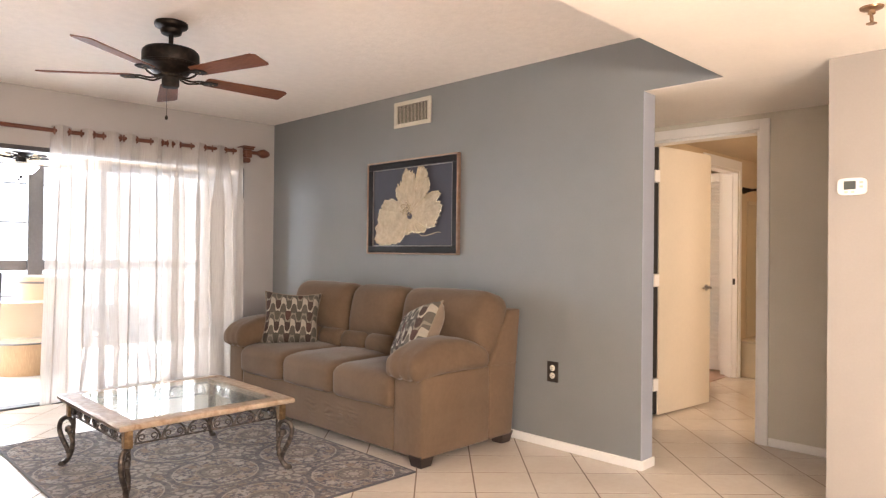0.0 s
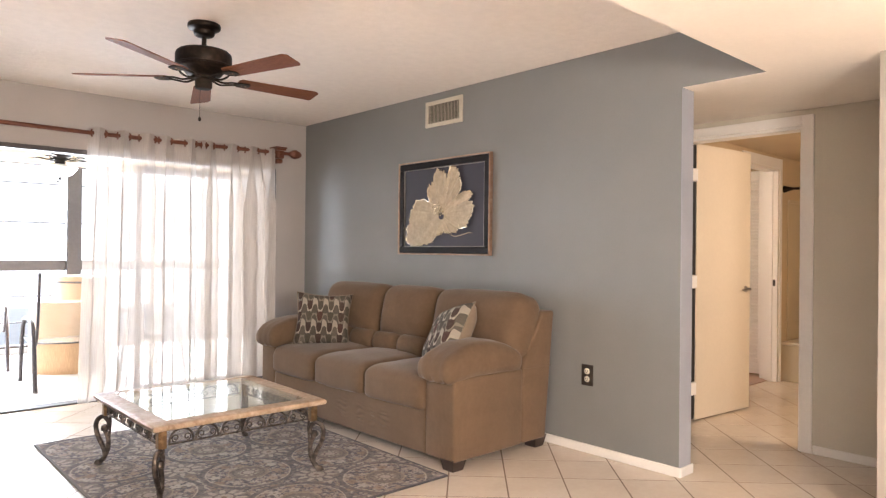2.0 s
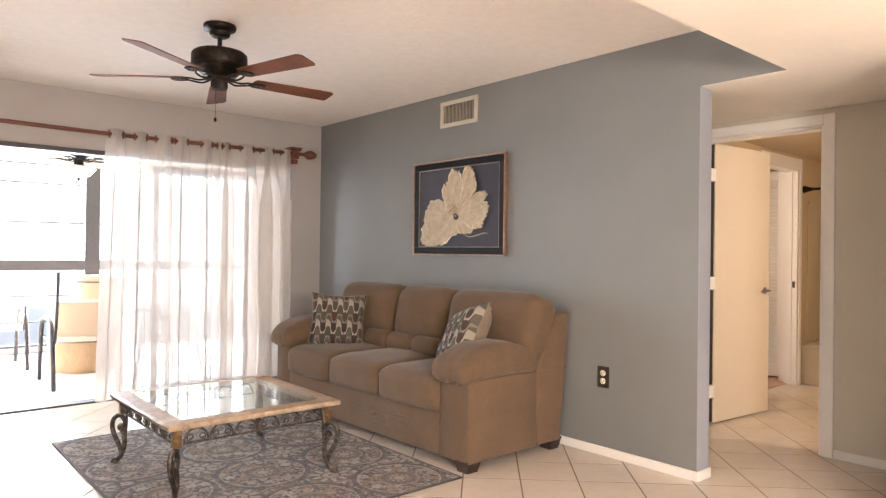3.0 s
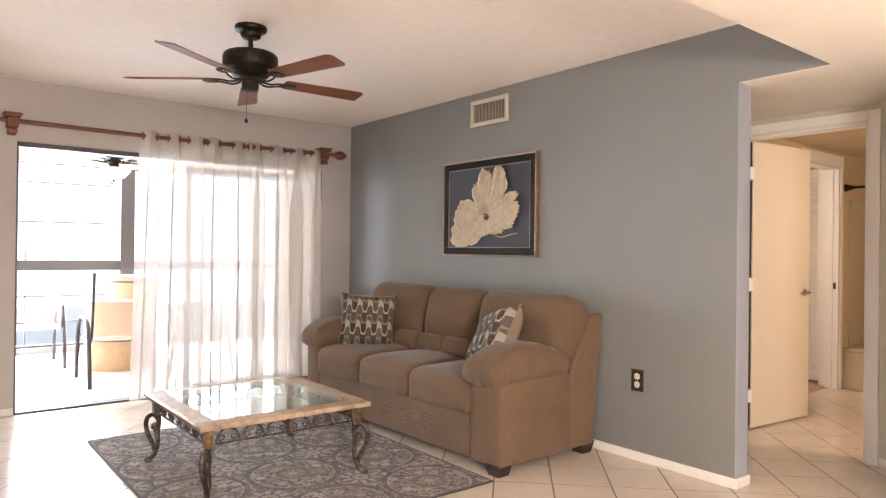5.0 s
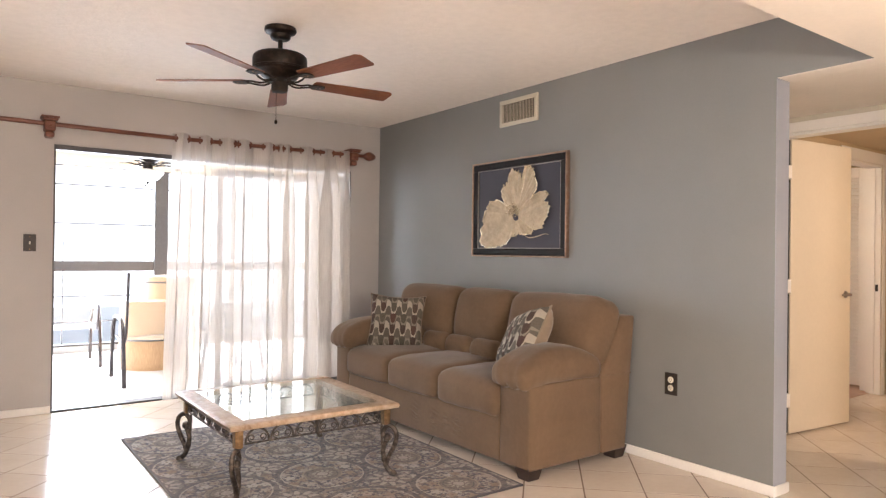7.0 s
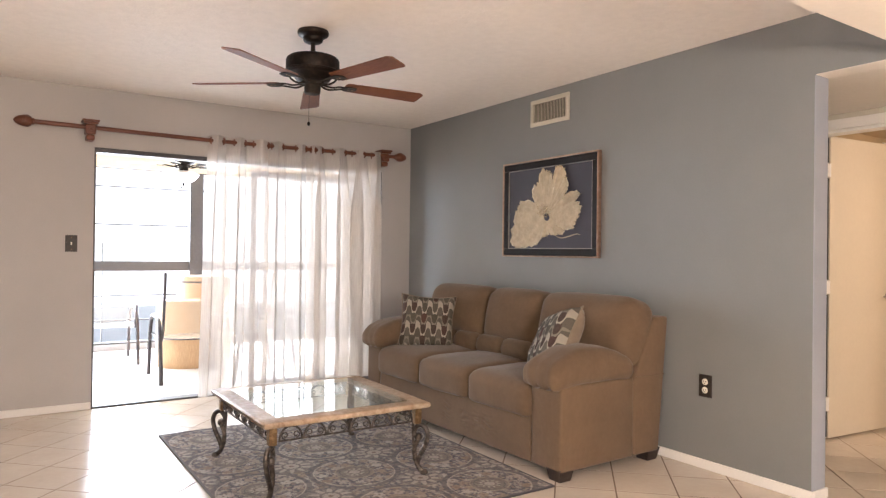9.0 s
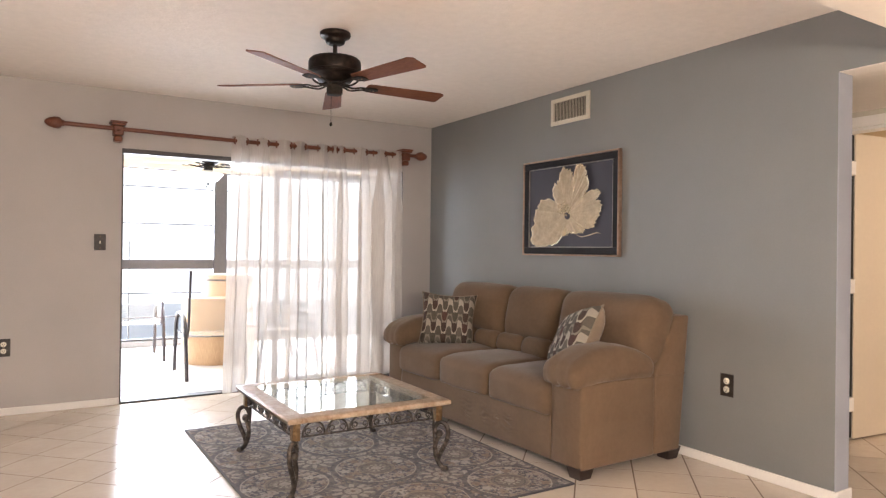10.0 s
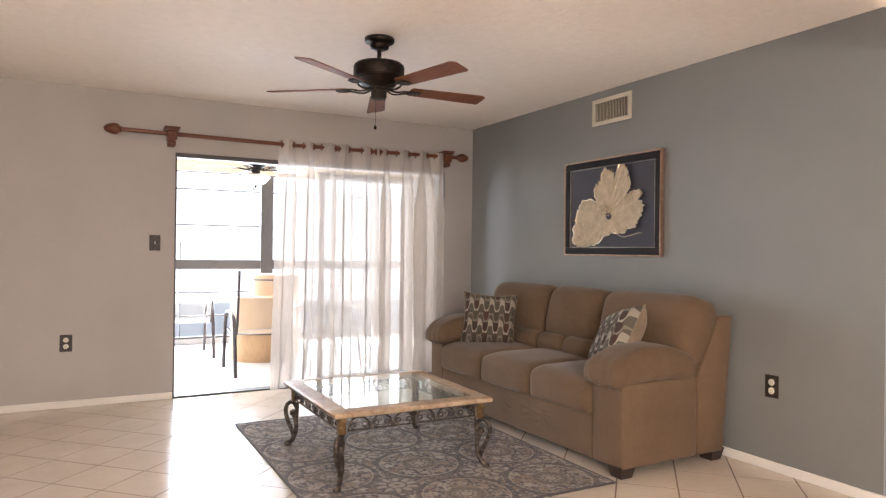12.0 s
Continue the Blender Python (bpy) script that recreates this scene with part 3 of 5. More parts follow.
baseboard("baseboard_thermostat", WX - 0.012, -3.4, WX, NEAR_Y + 0.012, "white baseboard under the cream wall")

# floor slab, with its tiles further down
floor = structure("floor", box(box(B(), -3.4, -3.4, -0.1, HALL_X + 0.12, WY + 0.15, -0.0010), HALL_X + 0.12, -0.6, -0.1, 7.6, 5.0, -0.0010), M_GROUT, "cream ceramic floor tiles laid diagonally with brown grout", "floor")
structure("carpet", box(B(), HALL_X + 0.12, BW + 0.09, -0.002, 7.5, 5.0, 0.005), M_CARPET, "terracotta carpet beyond the second doorway", "carpet")

# ---- porch ----
PY = 9.0
structure("porch_floor", box(B(), -2.5, WY + 0.15, -0.12, 7.0, PY + 0.25, -0.012), M_PORCH_FLOOR, "pale painted porch floor in bright daylight", "floor")
structure("ceiling_porch", box(B(), -2.5, WY + 0.15, 2.42, 7.0, PY + 0.25, 2.52), M_PORCH_CEIL, "cream porch ceiling", "ceiling")
structure("wall_porch_west", box(B(), -2.6, WY + 0.15, -0.1, -2.5, PY + 0.25, 2.52), M_PORCH_WHITE, "white porch side wall", "wall")
structure("wall_porch_east", box(B(), 7.0, WY + 0.15, -0.1, 7.1, PY + 0.25, 2.52), M_PORCH_WHITE, "white porch side wall", "wall")
structure("wall_porch_kick", box(B(), -2.5, PY, -0.012, 7.0, PY + 0.12, 0.06), painted("kerb_grey", (0.30, 0.29, 0.29), 0.7), "low grey kerb under the porch windows", "wall")
structure("wall_porch_head", box(B(), -2.5, PY, 2.20, 7.0, PY + 0.12, 2.42), M_PORCH_CEIL, "cream beam over the porch windows", "wall")
structure("ground", box(B(), -400, PY + 0.25, -0.6, 400, 800, -0.5), painted("pale_paving", (0.62, 0.60, 0.55), 0.9), "sunlit pale ground outside the porch", "ground")


# self-lit white sheet, added in place of the overexposed daylight
glow = bpy.data.materials.new("glowing_backdrop")
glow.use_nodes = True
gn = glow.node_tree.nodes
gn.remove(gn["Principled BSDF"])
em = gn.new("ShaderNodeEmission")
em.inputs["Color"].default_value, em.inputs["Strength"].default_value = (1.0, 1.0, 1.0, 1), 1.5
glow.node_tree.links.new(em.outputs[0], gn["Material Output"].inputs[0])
structure("backdrop", box(B(), -30, 22, -0.5, 40, 22.1, 16), glow, "glowing white backdrop standing in for daylight beyond the porch", "backdrop")


def window_band(x0, x1):
    w = thing("porch_window", pose(0, 0, 0), "bronze aluminium porch window with thin bars against daylight", "window", "porch windows", "structure")
    part("window_frame", box(box(box(B(), x0, PY + 0.03, 0.948, x1, PY + 0.09, 1.069, 0.006), x0, PY + 0.03, 0.06, x1, PY + 0.09, 0.085), x0, PY + 0.03, 2.185, x1, PY + 0.09, 2.20), M_BRONZE_FRAME, w)
    for z in (1.972, 1.514, 0.649, 0.348):
        part("bar", box(B(), x0, PY + 0.05, z - 0.007, x1, PY + 0.07, z + 0.007), M_BRONZE_FRAME, w)
    part("mullion", box(B(), (x0 + x1) / 2 - 0.006, PY + 0.05, 0.085, (x0 + x1) / 2 + 0.006, PY + 0.07, 1.30), M_BRONZE_FRAME, w)
    return w


POSTS = [-2.4, -0.10, 2.06, 4.26, 6.36]
for x in POSTS:
    tagged(part("porch_post", box(B(), x, PY + 0.01, 0.06, x + 0.165, PY + 0.11, 2.20, 0.008), M_BRONZE_FRAME), "dark bronze post between porch windows", "post", "porch posts", "structure")
for a_, c_ in zip(POSTS, POSTS[1:]):
    window_band(a_ + 0.165, c_)

# sliding door frame
b = B()
box(b, OPEN_X0, WY + 0.01, OPEN_Z - 0.036, OPEN_X1, WY + 0.12, OPEN_Z, 0.004)
box(b, OPEN_X0, WY + 0.01, 0.0, OPEN_X0 + 0.014, WY + 0.12, OPEN_Z - 0.036)
box(b, OPEN_X1 - 0.03, WY + 0.01, 0.0, OPEN_X1, WY + 0.12, OPEN_Z - 0.036)
box(b, OPEN_X0 + 0.014, WY + 0.01, -0.001, OPEN_X1 - 0.03, WY + 0.12, 0.012, 0.003)
structure("door_frame_sliding", b, M_BRONZE_FRAME, "dark bronze frame of the open sliding glass door", "door frame")


def slider(x0, x1, y):
    d = thing("sliding_door", pose(0, 0, 0), "bronze-framed sliding glass panel behind the sheer curtain", "sliding door", "", "structure")
    for nm, bx in (("stile", (x0, x0 + 0.05, 0.012, 1.92)), ("stile", (x1 - 0.05, x1, 0.012, 1.92)), ("rail", (x0 + 0.05, x1 - 0.05, 0.012, 0.075)), ("rail", (x0 + 0.05, x1 - 0.05, 1.86, 1.92))):
        part(nm, box(B(), bx[0], y, bx[2], bx[1], y + 0.03, bx[3], 0.003), M_BRONZE_FRAME, d)
    g = part("pane", box(B(), x0 + 0.05, y + 0.012, 0.075, x1 - 0.05, y + 0.018, 1.86), M_PANE, d)
    g.visible_shadow = False
    return d


slider(1.85, 3.06, WY + 0.075)

# ---- door and bedroom ----


def panel_door(name, m, w, h, label):
    d = thing(name, m, label, "door", "", "structure")
    part("leaf", box(B(), 0, -0.0175, 0.012, w, 0.0175, h, 0.003), M_DOOR, d)
    for s in (-1, 1):
        hd = part("handle", lathe(B(), [(0.026, 0.0), (0.026, 0.006), (0.010, 0.010), (0.009, 0.04)], pose(w - 0.065, s * 0.0175, 0.95, -90 * s, 0, 0), 14), M_NICKEL, d, "satin nickel lever handle", True)
        part("lever", tube(B(), [(w - 0.06, s * 0.055, 0.95), (w - 0.10, s * 0.057, 0.951), (w - 0.165, s * 0.053, 0.948)], [0.010, 0.009, 0.007], 8), M_NICKEL, hd, "", True)
    # solid dark strips between the hinges stand in for the gap's shade
    for z0, z1 in ((0.02, 0.19), (0.29, 0.97), (1.07, 1.75), (1.85, 2.02)):
        part("edge_gap", box(B(), -0.058, -0.008, z0, -0.001, 0.016, z1), M_DARK, d, "dark strip for the shade between door and jamb")
    for z in (0.24, 1.02, 1.80):
        part("hinge", box(B(), -0.060, -0.021, z - 0.045, 0.004, 0.012, z + 0.045, 0.002), M_TRIM, d)
    return d


panel_door("door_hall", pose(4.650, 2.398, 0, 0, 0, -5.8), 0.735, 2.03, "ivory flat-panel bedroom door standing open")


def louvre_door(m, w, h):
    d = thing("louvre_door", m, "white louvred closet door beyond the second doorway", "door", "", "structure")
    for y0, y1, z0, z1, nm in ((0, 0.05, 0.02, h, "stile"), (w - 0.05, w, 0.02, h, "stile"), (0.05, w - 0.05, 0.02, 0.13, "rail"), (0.05, w - 0.05, h - 0.09, h, "rail")):
        part(nm, box(B(), -0.014, y0, z0, 0.014, y1, z1, 0.003), M_TRIM, d)
    z = 0.15
    slat = None
    while z < h - 0.1:
        if slat is None:
            slat = part("slat", box(B(), -0.019, 0.05, -0.003, 0.019, w - 0.05, 0.003), M_TRIM, d, m=pose(0, 0, z, 0, -54, 0))
        else:
            o = new("slat", slat.data)
            o.parent, o.matrix_basis = d, pose(0, 0, z, 0, -54, 0)
        z += 0.034
    return d


louvre_door(pose(6.89, 2.815, 0.006, 0, 0, 0), 0.66, 2.06)
rod = thing("shower_rod", pose(6.845, BW, 1.865), "bronze shower rod in a flared wall socket", "rod")
part("socket", lathe(B(), [(0.036, 0.0), (0.034, 0.008), (0.022, 0.045), (0.015, 0.075)], pose(0, 0, 0, 90, 0, 0), 14), M_FAN, rod, "", True)
part("bar", tube(B(), [(0, -0.05, 0), (0, -1.0, 0), (0, -1.60, 0)], 0.012, 8), M_FAN, rod, "", True)
part("socket", lathe(B(), [(0.036, 0.0), (0.034, 0.008), (0.022, 0.045), (0.015, 0.075)], pose(0, -1.61, 0, -90, 0, 0), 14), M_FAN, rod, "", True)
structure("wall_tub_foot", box(B(), 6.80, 0.9, -0.1, 7.6, 1.0, 2.3), M_BED, "peach-cream wall at the bathtub's foot", "wall")
structure("trim_tub_surround", box(box(B(), 6.93, BW - 0.010, 0.385, 7.598, BW - 0.001, 1.735), 6.93, BW - 0.022, 1.735, 7.598, BW - 0.001, 1.765, 0.004), M_PORCELAIN, "cream tub surround with a raised top edge", "tub surround")
tub = thing("bathtub", pose(6.80, 1.003, 0), "cream bathtub along the back wall", "bathtub")
part("apron", box(B(), 0.0, 0.0, 0.0, 0.05, 1.604, 0.35, 0.008), M_PORCELAIN, tub)
part("rim", box(box(box(box(B(), -0.012, 0.0, 0.35, 0.09, 1.604, 0.382, 0.012), 0.70, 0.0, 0.35, 0.795, 1.604, 0.382, 0.008), 0.09, 0.0, 0.35, 0.70, 0.10, 0.382, 0.008), 0.09, 1.50, 0.35, 0.70, 1.604, 0.382, 0.008), M_PORCELAIN, tub, "", True)
part("basin", box(B(), 0.06, 0.02, 0.0, 0.79, 1.58, 0.10, 0.02), M_PORCELAIN, tub)

# ---- wall fittings ----


def wall_turn(wall):
    """Local x along the wall, y up, z out into the room."""
    if wall == "x":
        return Matrix(((0, 0, -1, 0), (-1, 0, 0, 0), (0, 1, 0, 0), (0, 0, 0, 1)))
    return Matrix(((1, 0, 0, 0), (0, 0, -1, 0), (0, 1, 0, 0), (0, 0, 0, 1)))


def on_wall(wall, along, z, out=0.0):
    at = (WX - out, along, z) if wall == "x" else (along, WY - out, z)
    return Matrix.Translation(at) @ wall_turn(wall)


def outlet(m):
    o = thing("wall_outlet", m, "dark bronze outlet plate with two ivory sockets", "outlet", "wall outlets")
    part("plate", box(B(), -0.042, -0.064, 0, 0.042, 0.064, 0.006, 0.003), M_PLATE, o)
    for s in (-1, 1):
        soc = part("socket", lathe(B(), [(0.0185, 0.0), (0.0185, 0.004), (0.016, 0.0055)], pose(0, s * 0.024, 0.005), 20), M_SOCKET, o, "ivory socket face", True)
        part("slot", box(box(box(B(), -0.008, -0.003, 0, -0.0055, 0.007, 0.001), 0.0055, -0.003, 0, 0.008, 0.007, 0.001), -0.0025, -0.012, 0, 0.0025, -0.007, 0.001), M_DARK, soc, m=pose(0, s * 0.024, 0.0106))
    part("screw", lathe(B(), [(0.004, 0.0), (0.003, 0.002)], pose(0, 0, 0.006), 10), M_GOLD, o)
    return o


outlet(on_wall("x", 2.445, 0.474))
outlet(on_wall("y", -0.135, 0.487))
sw = thing("light_switch", on_wall("y", 0.474, 1.255), "dark bronze toggle switch plate", "light switch")
part("plate", box(B(), -0.04, -0.062, 0, 0.04, 0.062, 0.006, 0.003), M_PLATE, sw)
part("toggle", box(B(), -0.005, -0.011, 0.005, 0.005, 0.011, 0.014, 0.002), M_SOCKET, sw, "ivory toggle")
for s in (-1, 1):
    part("screw", lathe(B(), [(0.004, 0.0), (0.003, 0.002)], pose(0, s * 0.045, 0.006), 10), M_GOLD, sw)

th = thing("thermostat", on_wall("x", 0.806, 1.53), "white wall thermostat with a grey display", "thermostat")
b = B()
for grow, z0, z1 in ((1.0, 0.0, 0.016), (0.95, 0.016, 0.024)):
    prism(b, [(0.058 * grow * math.copysign(abs(math.cos(a_)) ** 0.45, math.cos(a_)), 0.038 * grow * math.copysign(abs(math.sin(a_)) ** 0.45, math.sin(a_))) for a_ in [2 * math.pi * (k + 0.5) / 40 for k in range(40)]], z0, z1)
part("body", b, M_WHITE_PLASTIC, th, "", True)
part("display", box(B(), -0.030, -0.014, 0.022, 0.018, 0.024, 0.0265, 0.002), M_LCD, th, "grey display")
for bx, by in ((0.039, 0.016), (0.039, -0.004), (-0.02, -0.026), (0.006, -0.026)):
    part("button", box(B(), bx - 0.007, by - 0.005, 0.022, bx + 0.007, by + 0.005, 0.0275, 0.002), M_VENT, th)

VW, VH = 0.413, 0.20
v = thing("air_vent", on_wall("x", 3.774, 2.281), "cream enamel air return grille with upright slats", "vent")
b = B()
for x0, y0, x1, y1 in ((-VW / 2, -VH / 2, VW / 2, -VH / 2 + 0.03), (-VW / 2, VH / 2 - 0.03, VW / 2, VH / 2), (-VW / 2, -VH / 2 + 0.03, -VW / 2 + 0.032, VH / 2 - 0.03), (VW / 2 - 0.032, -VH / 2 + 0.03, VW / 2, VH / 2 - 0.03)):
    box(b, x0, y0, 0, x1, y1, 0.014, 0.003)
part("frame", b, M_VENT, v)
part("backing", box(B(), -VW / 2 + 0.03, -VH / 2 + 0.03, 0.0005, VW / 2 - 0.03, VH / 2 - 0.03, 0.002), painted("vent_shadow", (0.07, 0.06, 0.045), 0.8), v)
sl = None
for i in range(22):
    x = -VW / 2 + 0.04 + i * (VW - 0.08) / 21
    if sl is None:
        sl = part("slat", box(B(), -0.0012, -VH / 2 + 0.03, -0.005, 0.0012, VH / 2 - 0.03, 0.005), M_VENT, v, m=pose(x, 0, 0.0075, 0, 35, 0))
    else:
        o = new("slat", sl.data)
        o.parent, o.matrix_basis = v, pose(x, 0, 0.0075, 0, 35, 0)

sp = thing("sprinkler_head", pose(2.80, 0.60, HS), "brass pendant fire sprinkler on the soffit", "sprinkler")
part("escutcheon", lathe(B(), [(0.04, 0.0), (0.038, -0.006), (0.016, -0.012)], n=20), M_BRASS, sp, "", True)
part("stem", lathe(B(), [(0.013, -0.01), (0.013, -0.025), (0.008, -0.028)], n=12), M_BRASS, sp, "", True)
for s in (-1, 1):
    part("arm", tube(B(), smooth_line([(s * 0.008, 0, -0.024), (s * 0.017, 0, -0.036), (s * 0.015, 0, -0.05), (s * 0.003, 0, -0.058)], 4), 0.0028, 6), M_BRASS, sp, "", True)
part("bulb", lathe(B(), [(0.002, -0.028), (0.0035, -0.04), (0.002, -0.056)], n=8), M_BRASS, sp)
part("deflector", lathe(B(), [(0.004, -0.056), (0.018, -0.059), (0.018, -0.061), (0.003, -0.061)], n=16), M_BRASS, sp)

# ---- picture ----
PW, PH = 1.025, 0.732
pic = thing("framed_picture", on_wall("x", 3.768, 1.561, 0.002), "framed relief picture of a cream flower on slate", "picture")


def frame_ring(w, h, t, z0, z1, bev):
    bm = B()
    for x0, y0, x1, y1 in ((-w / 2, -h / 2, w / 2, -h / 2 + t), (-w / 2, h / 2 - t, w / 2, h / 2), (-w / 2, -h / 2 + t, -w / 2 + t, h / 2 - t), (w / 2 - t, -h / 2 + t, w / 2, h / 2 - t)):
        box(bm, x0, y0, z0, x1, y1, z1, bev)
    return bm


part("outer_frame", frame_ring(PW, PH, 0.012, 0, 0.036, 0.005), M_COPPER, pic, "copper leaf outer moulding")
part("frame", frame_ring(PW - 0.024, PH - 0.024, 0.050, 0, 0.030, 0.008), M_BLACK_FRAME, pic, "black lacquered moulding")
part("inner_fillet", frame_ring(PW - 0.124, PH - 0.124, 0.006, 0, 0.024, 0.002), M_FILLET, pic, "thin dull silver fillet")
part("canvas", box(B(), -PW / 2 + 0.066, -PH / 2 + 0.066, 0.001, PW / 2 - 0.066, PH / 2 - 0.066, 0.014), M_CANVAS, pic, "slate blue canvas")


def petal(reaches, lift, seed):
    """A relief petal fanned out from the blossom's heart: reaches are (degrees, length) along its rim."""
    cx, cy = -0.012, -0.057
    bm = B()
    NU, NV = 64, 14
    line = smooth_line([(a, r, 0) for a, r in reaches], 12)
    rows = []
    for j in range(NV + 1):
        s = j / NV
        row = []
        for i in range(NU + 1):
            u = -1 + 2 * i / NU
            k = (len(line) - 1) * i / NU
            p = line[int(k)].lerp(line[min(int(k) + 1, len(line) - 1)], k - int(k))
            a = radians(p.x)
            reach = p.y * (1 + 0.075 * noise.noise(Vector((u * 5.5, seed, 0)))) + 0.030 * noise.noise(Vector((u * 15, seed, 2))) * s - 0.02
            r = 0.02 + reach * s
            z = 0.017 + lift * (0.2 + 0.8 * s) * (1 - 0.6 * u * u) + (0.0034 * math.sin(u * 13 + seed) + 0.006 * noise.noise(Vector((u * 10, s * 1.5, seed)))) * s
            row.append(bm.verts.new((cx + r * math.cos(a), cy + r * math.sin(a), max(0.0145, z))))
        rows.append(row)
    for j in range(NV):
        for i in range(NU):
            bm.faces.new((rows[j][i], rows[j + 1][i], rows[j + 1][i + 1], rows[j][i + 1]))
    bmesh.ops.recalc_face_normals(bm, faces=bm.faces[:])
    if sum(f.normal.z for f in bm.faces) < 0:
        bmesh.ops.reverse_faces(bm, faces=bm.faces[:])
    rimline = [v.co.copy() for v in rows[-1]]
    me = part("petal", bm, M_PETAL, pic, "", True)
    sol = me.modifiers.new("thickness", "SOLIDIFY")
    sol.thickness, sol.offset = 0.004, -1
    part("petal_rim", tube(B(), [p + Vector((0, 0, 0.001)) for p in rimline], 0.0024, 6), M_SILVER, me, "silvery raised rim", True)


petal([(-16, 0.20), (-35, 0.225), (-50, 0.185), (-63, 0.160), (-85, 0.140), (-110, 0.16)], 0.004, 25.1)
petal([(64, 0.15), (70, 0.235), (80, 0.305), (91, 0.335), (104, 0.305), (118, 0.255), (131, 0.235), (143, 0.13)], 0.008, 1.3)
petal([(34, 0.26), (28, 0.345), (22, 0.372), (15, 0.340), (8, 0.362), (0, 0.335), (-12, 0.310), (-21, 0.300), (-28, 0.24), (-34, 0.15)], 0.011, 7.7)
petal([(75, 0.30), (71, 0.365), (63, 0.388), (52, 0.355), (40, 0.305), (31, 0.19)], 0.018, 4.1)
petal([(140, 0.16), (152, 0.255), (161, 0.305), (169, 0.335), (177, 0.345), (190, 0.370), (201, 0.405), (210, 0.445), (222, 0.360), (237, 0.285), (252, 0.20), (268, 0.15)], 0.015, 15.5)
b = B()
rnd = random.Random(4)
for _ in range(60):
    a, r = rnd.uniform(0, 6.28), rnd.uniform(0.012, 0.055)
    bmesh.ops.create_icosphere(b, subdivisions=1, radius=rnd.uniform(0.004, 0.007), matrix=Matrix.Translation((-0.03 + r * math.cos(a) * 1.4, -0.022 + r * math.sin(a) * 1.1, 0.030 + rnd.uniform(0, 0.008))))
part("blossom_heart", lathe(B(), [(0.03, 0.0), (0.026, 0.012), (0.004, 0.018)], pose(-0.006, -0.07, 0.012), 16), M_CANVAS, pic, "dark heart of the blossom", True)
part("stamens", b, M_SILVER, pic, "cluster of silvery stamens", True)
part("swirl", tube(B(), smooth_line([(0.05, -0.19, 0.0145), (0.13, -0.225, 0.0145), (0.22, -0.215, 0.0145), (0.29, -0.20, 0.0145), (0.33, -0.205, 0.0145)], 8), [0.001 + 0.003 * math.sin(math.pi * i / 32) for i in range(33)], 6), M_PETAL, pic, "faint painted swirl", True)

# ---- curtain and rod ----
RZ, RY = 2.113, WY - 0.085
cr = thing("curtain_rod", pose(0, RY, RZ), "cherry wood curtain rod with carved finials", "curtain rod")
part("rod", tube(B(), [(0.22, 0, 0.012), (1.0, 0, 0.006), (1.5, 0, 0.002), (2.2, 0, 0.008), (3.20, 0, 0.02)], 0.0165, 14), M_ROD, cr, "", True)


def finial(x, s, z):
    prof = [(0.022, 0.0), (0.026, 0.006), (0.022, 0.012), (0.034, 0.022), (0.041, 0.04), (0.041, 0.065), (0.033, 0.092), (0.019, 0.116), (0.004, 0.127)]
    bm = lathe(B(), prof, n=24)
    for v in bm.verts:
        k = math.hypot(v.co.x, v.co.y)
        if v.co.z > 0.02 and k > 0.005:
            f = 1 + 0.09 * math.cos(8 * math.atan2(v.co.y, v.co.x) + v.co.z * 60) + 0.05 * math.sin(v.co.z * 240)
            v.co.x *= f
            v.co.y *= f
    part("finial", bm, M_ROD, cr, "carved artichoke finial", True, pose(x, 0, z, 0, 90 * s, 0))


finial(0.222, -1, 0.012)
finial(3.185, 1, 0.02)


def bracket(x, z):
    br = part("bracket", box(box(box(box(B(), -0.058, -0.05, 0.038, 0.058, 0.085, 0.052, 0.003), -0.048, -0.045, 0.02, 0.048, 0.085, 0.038, 0.004), -0.036, -0.036, -0.055, 0.036, 0.085, 0.02, 0.012), -0.03, -0.02, -0.10, 0.03, 0.085, -0.055, 0.014), M_ROD, cr, "carved wooden corbel bracket", m=pose(x, 0, z))
    part("rosette", lathe(B(), [(0.012, 0.0), (0.010, 0.006), (0.003, 0.009)], pose(0, -0.036, -0.02, 90, 0, 0), 12), M_ROD, br)


bracket(0.582, 0.012)
bracket(3.075, 0.02)

# where the cloth crosses the rod: it runs in front, then behind, in turn
LEFT = [1.463, 1.555, 1.652, 1.735, 1.815, 1.935, 1.972, 2.065, 2.188, 2.275, 2.33]
RIGHT = [2.375, 2.43, 2.538, 2.655, 2.732, 2.85, 2.933, 3.03]


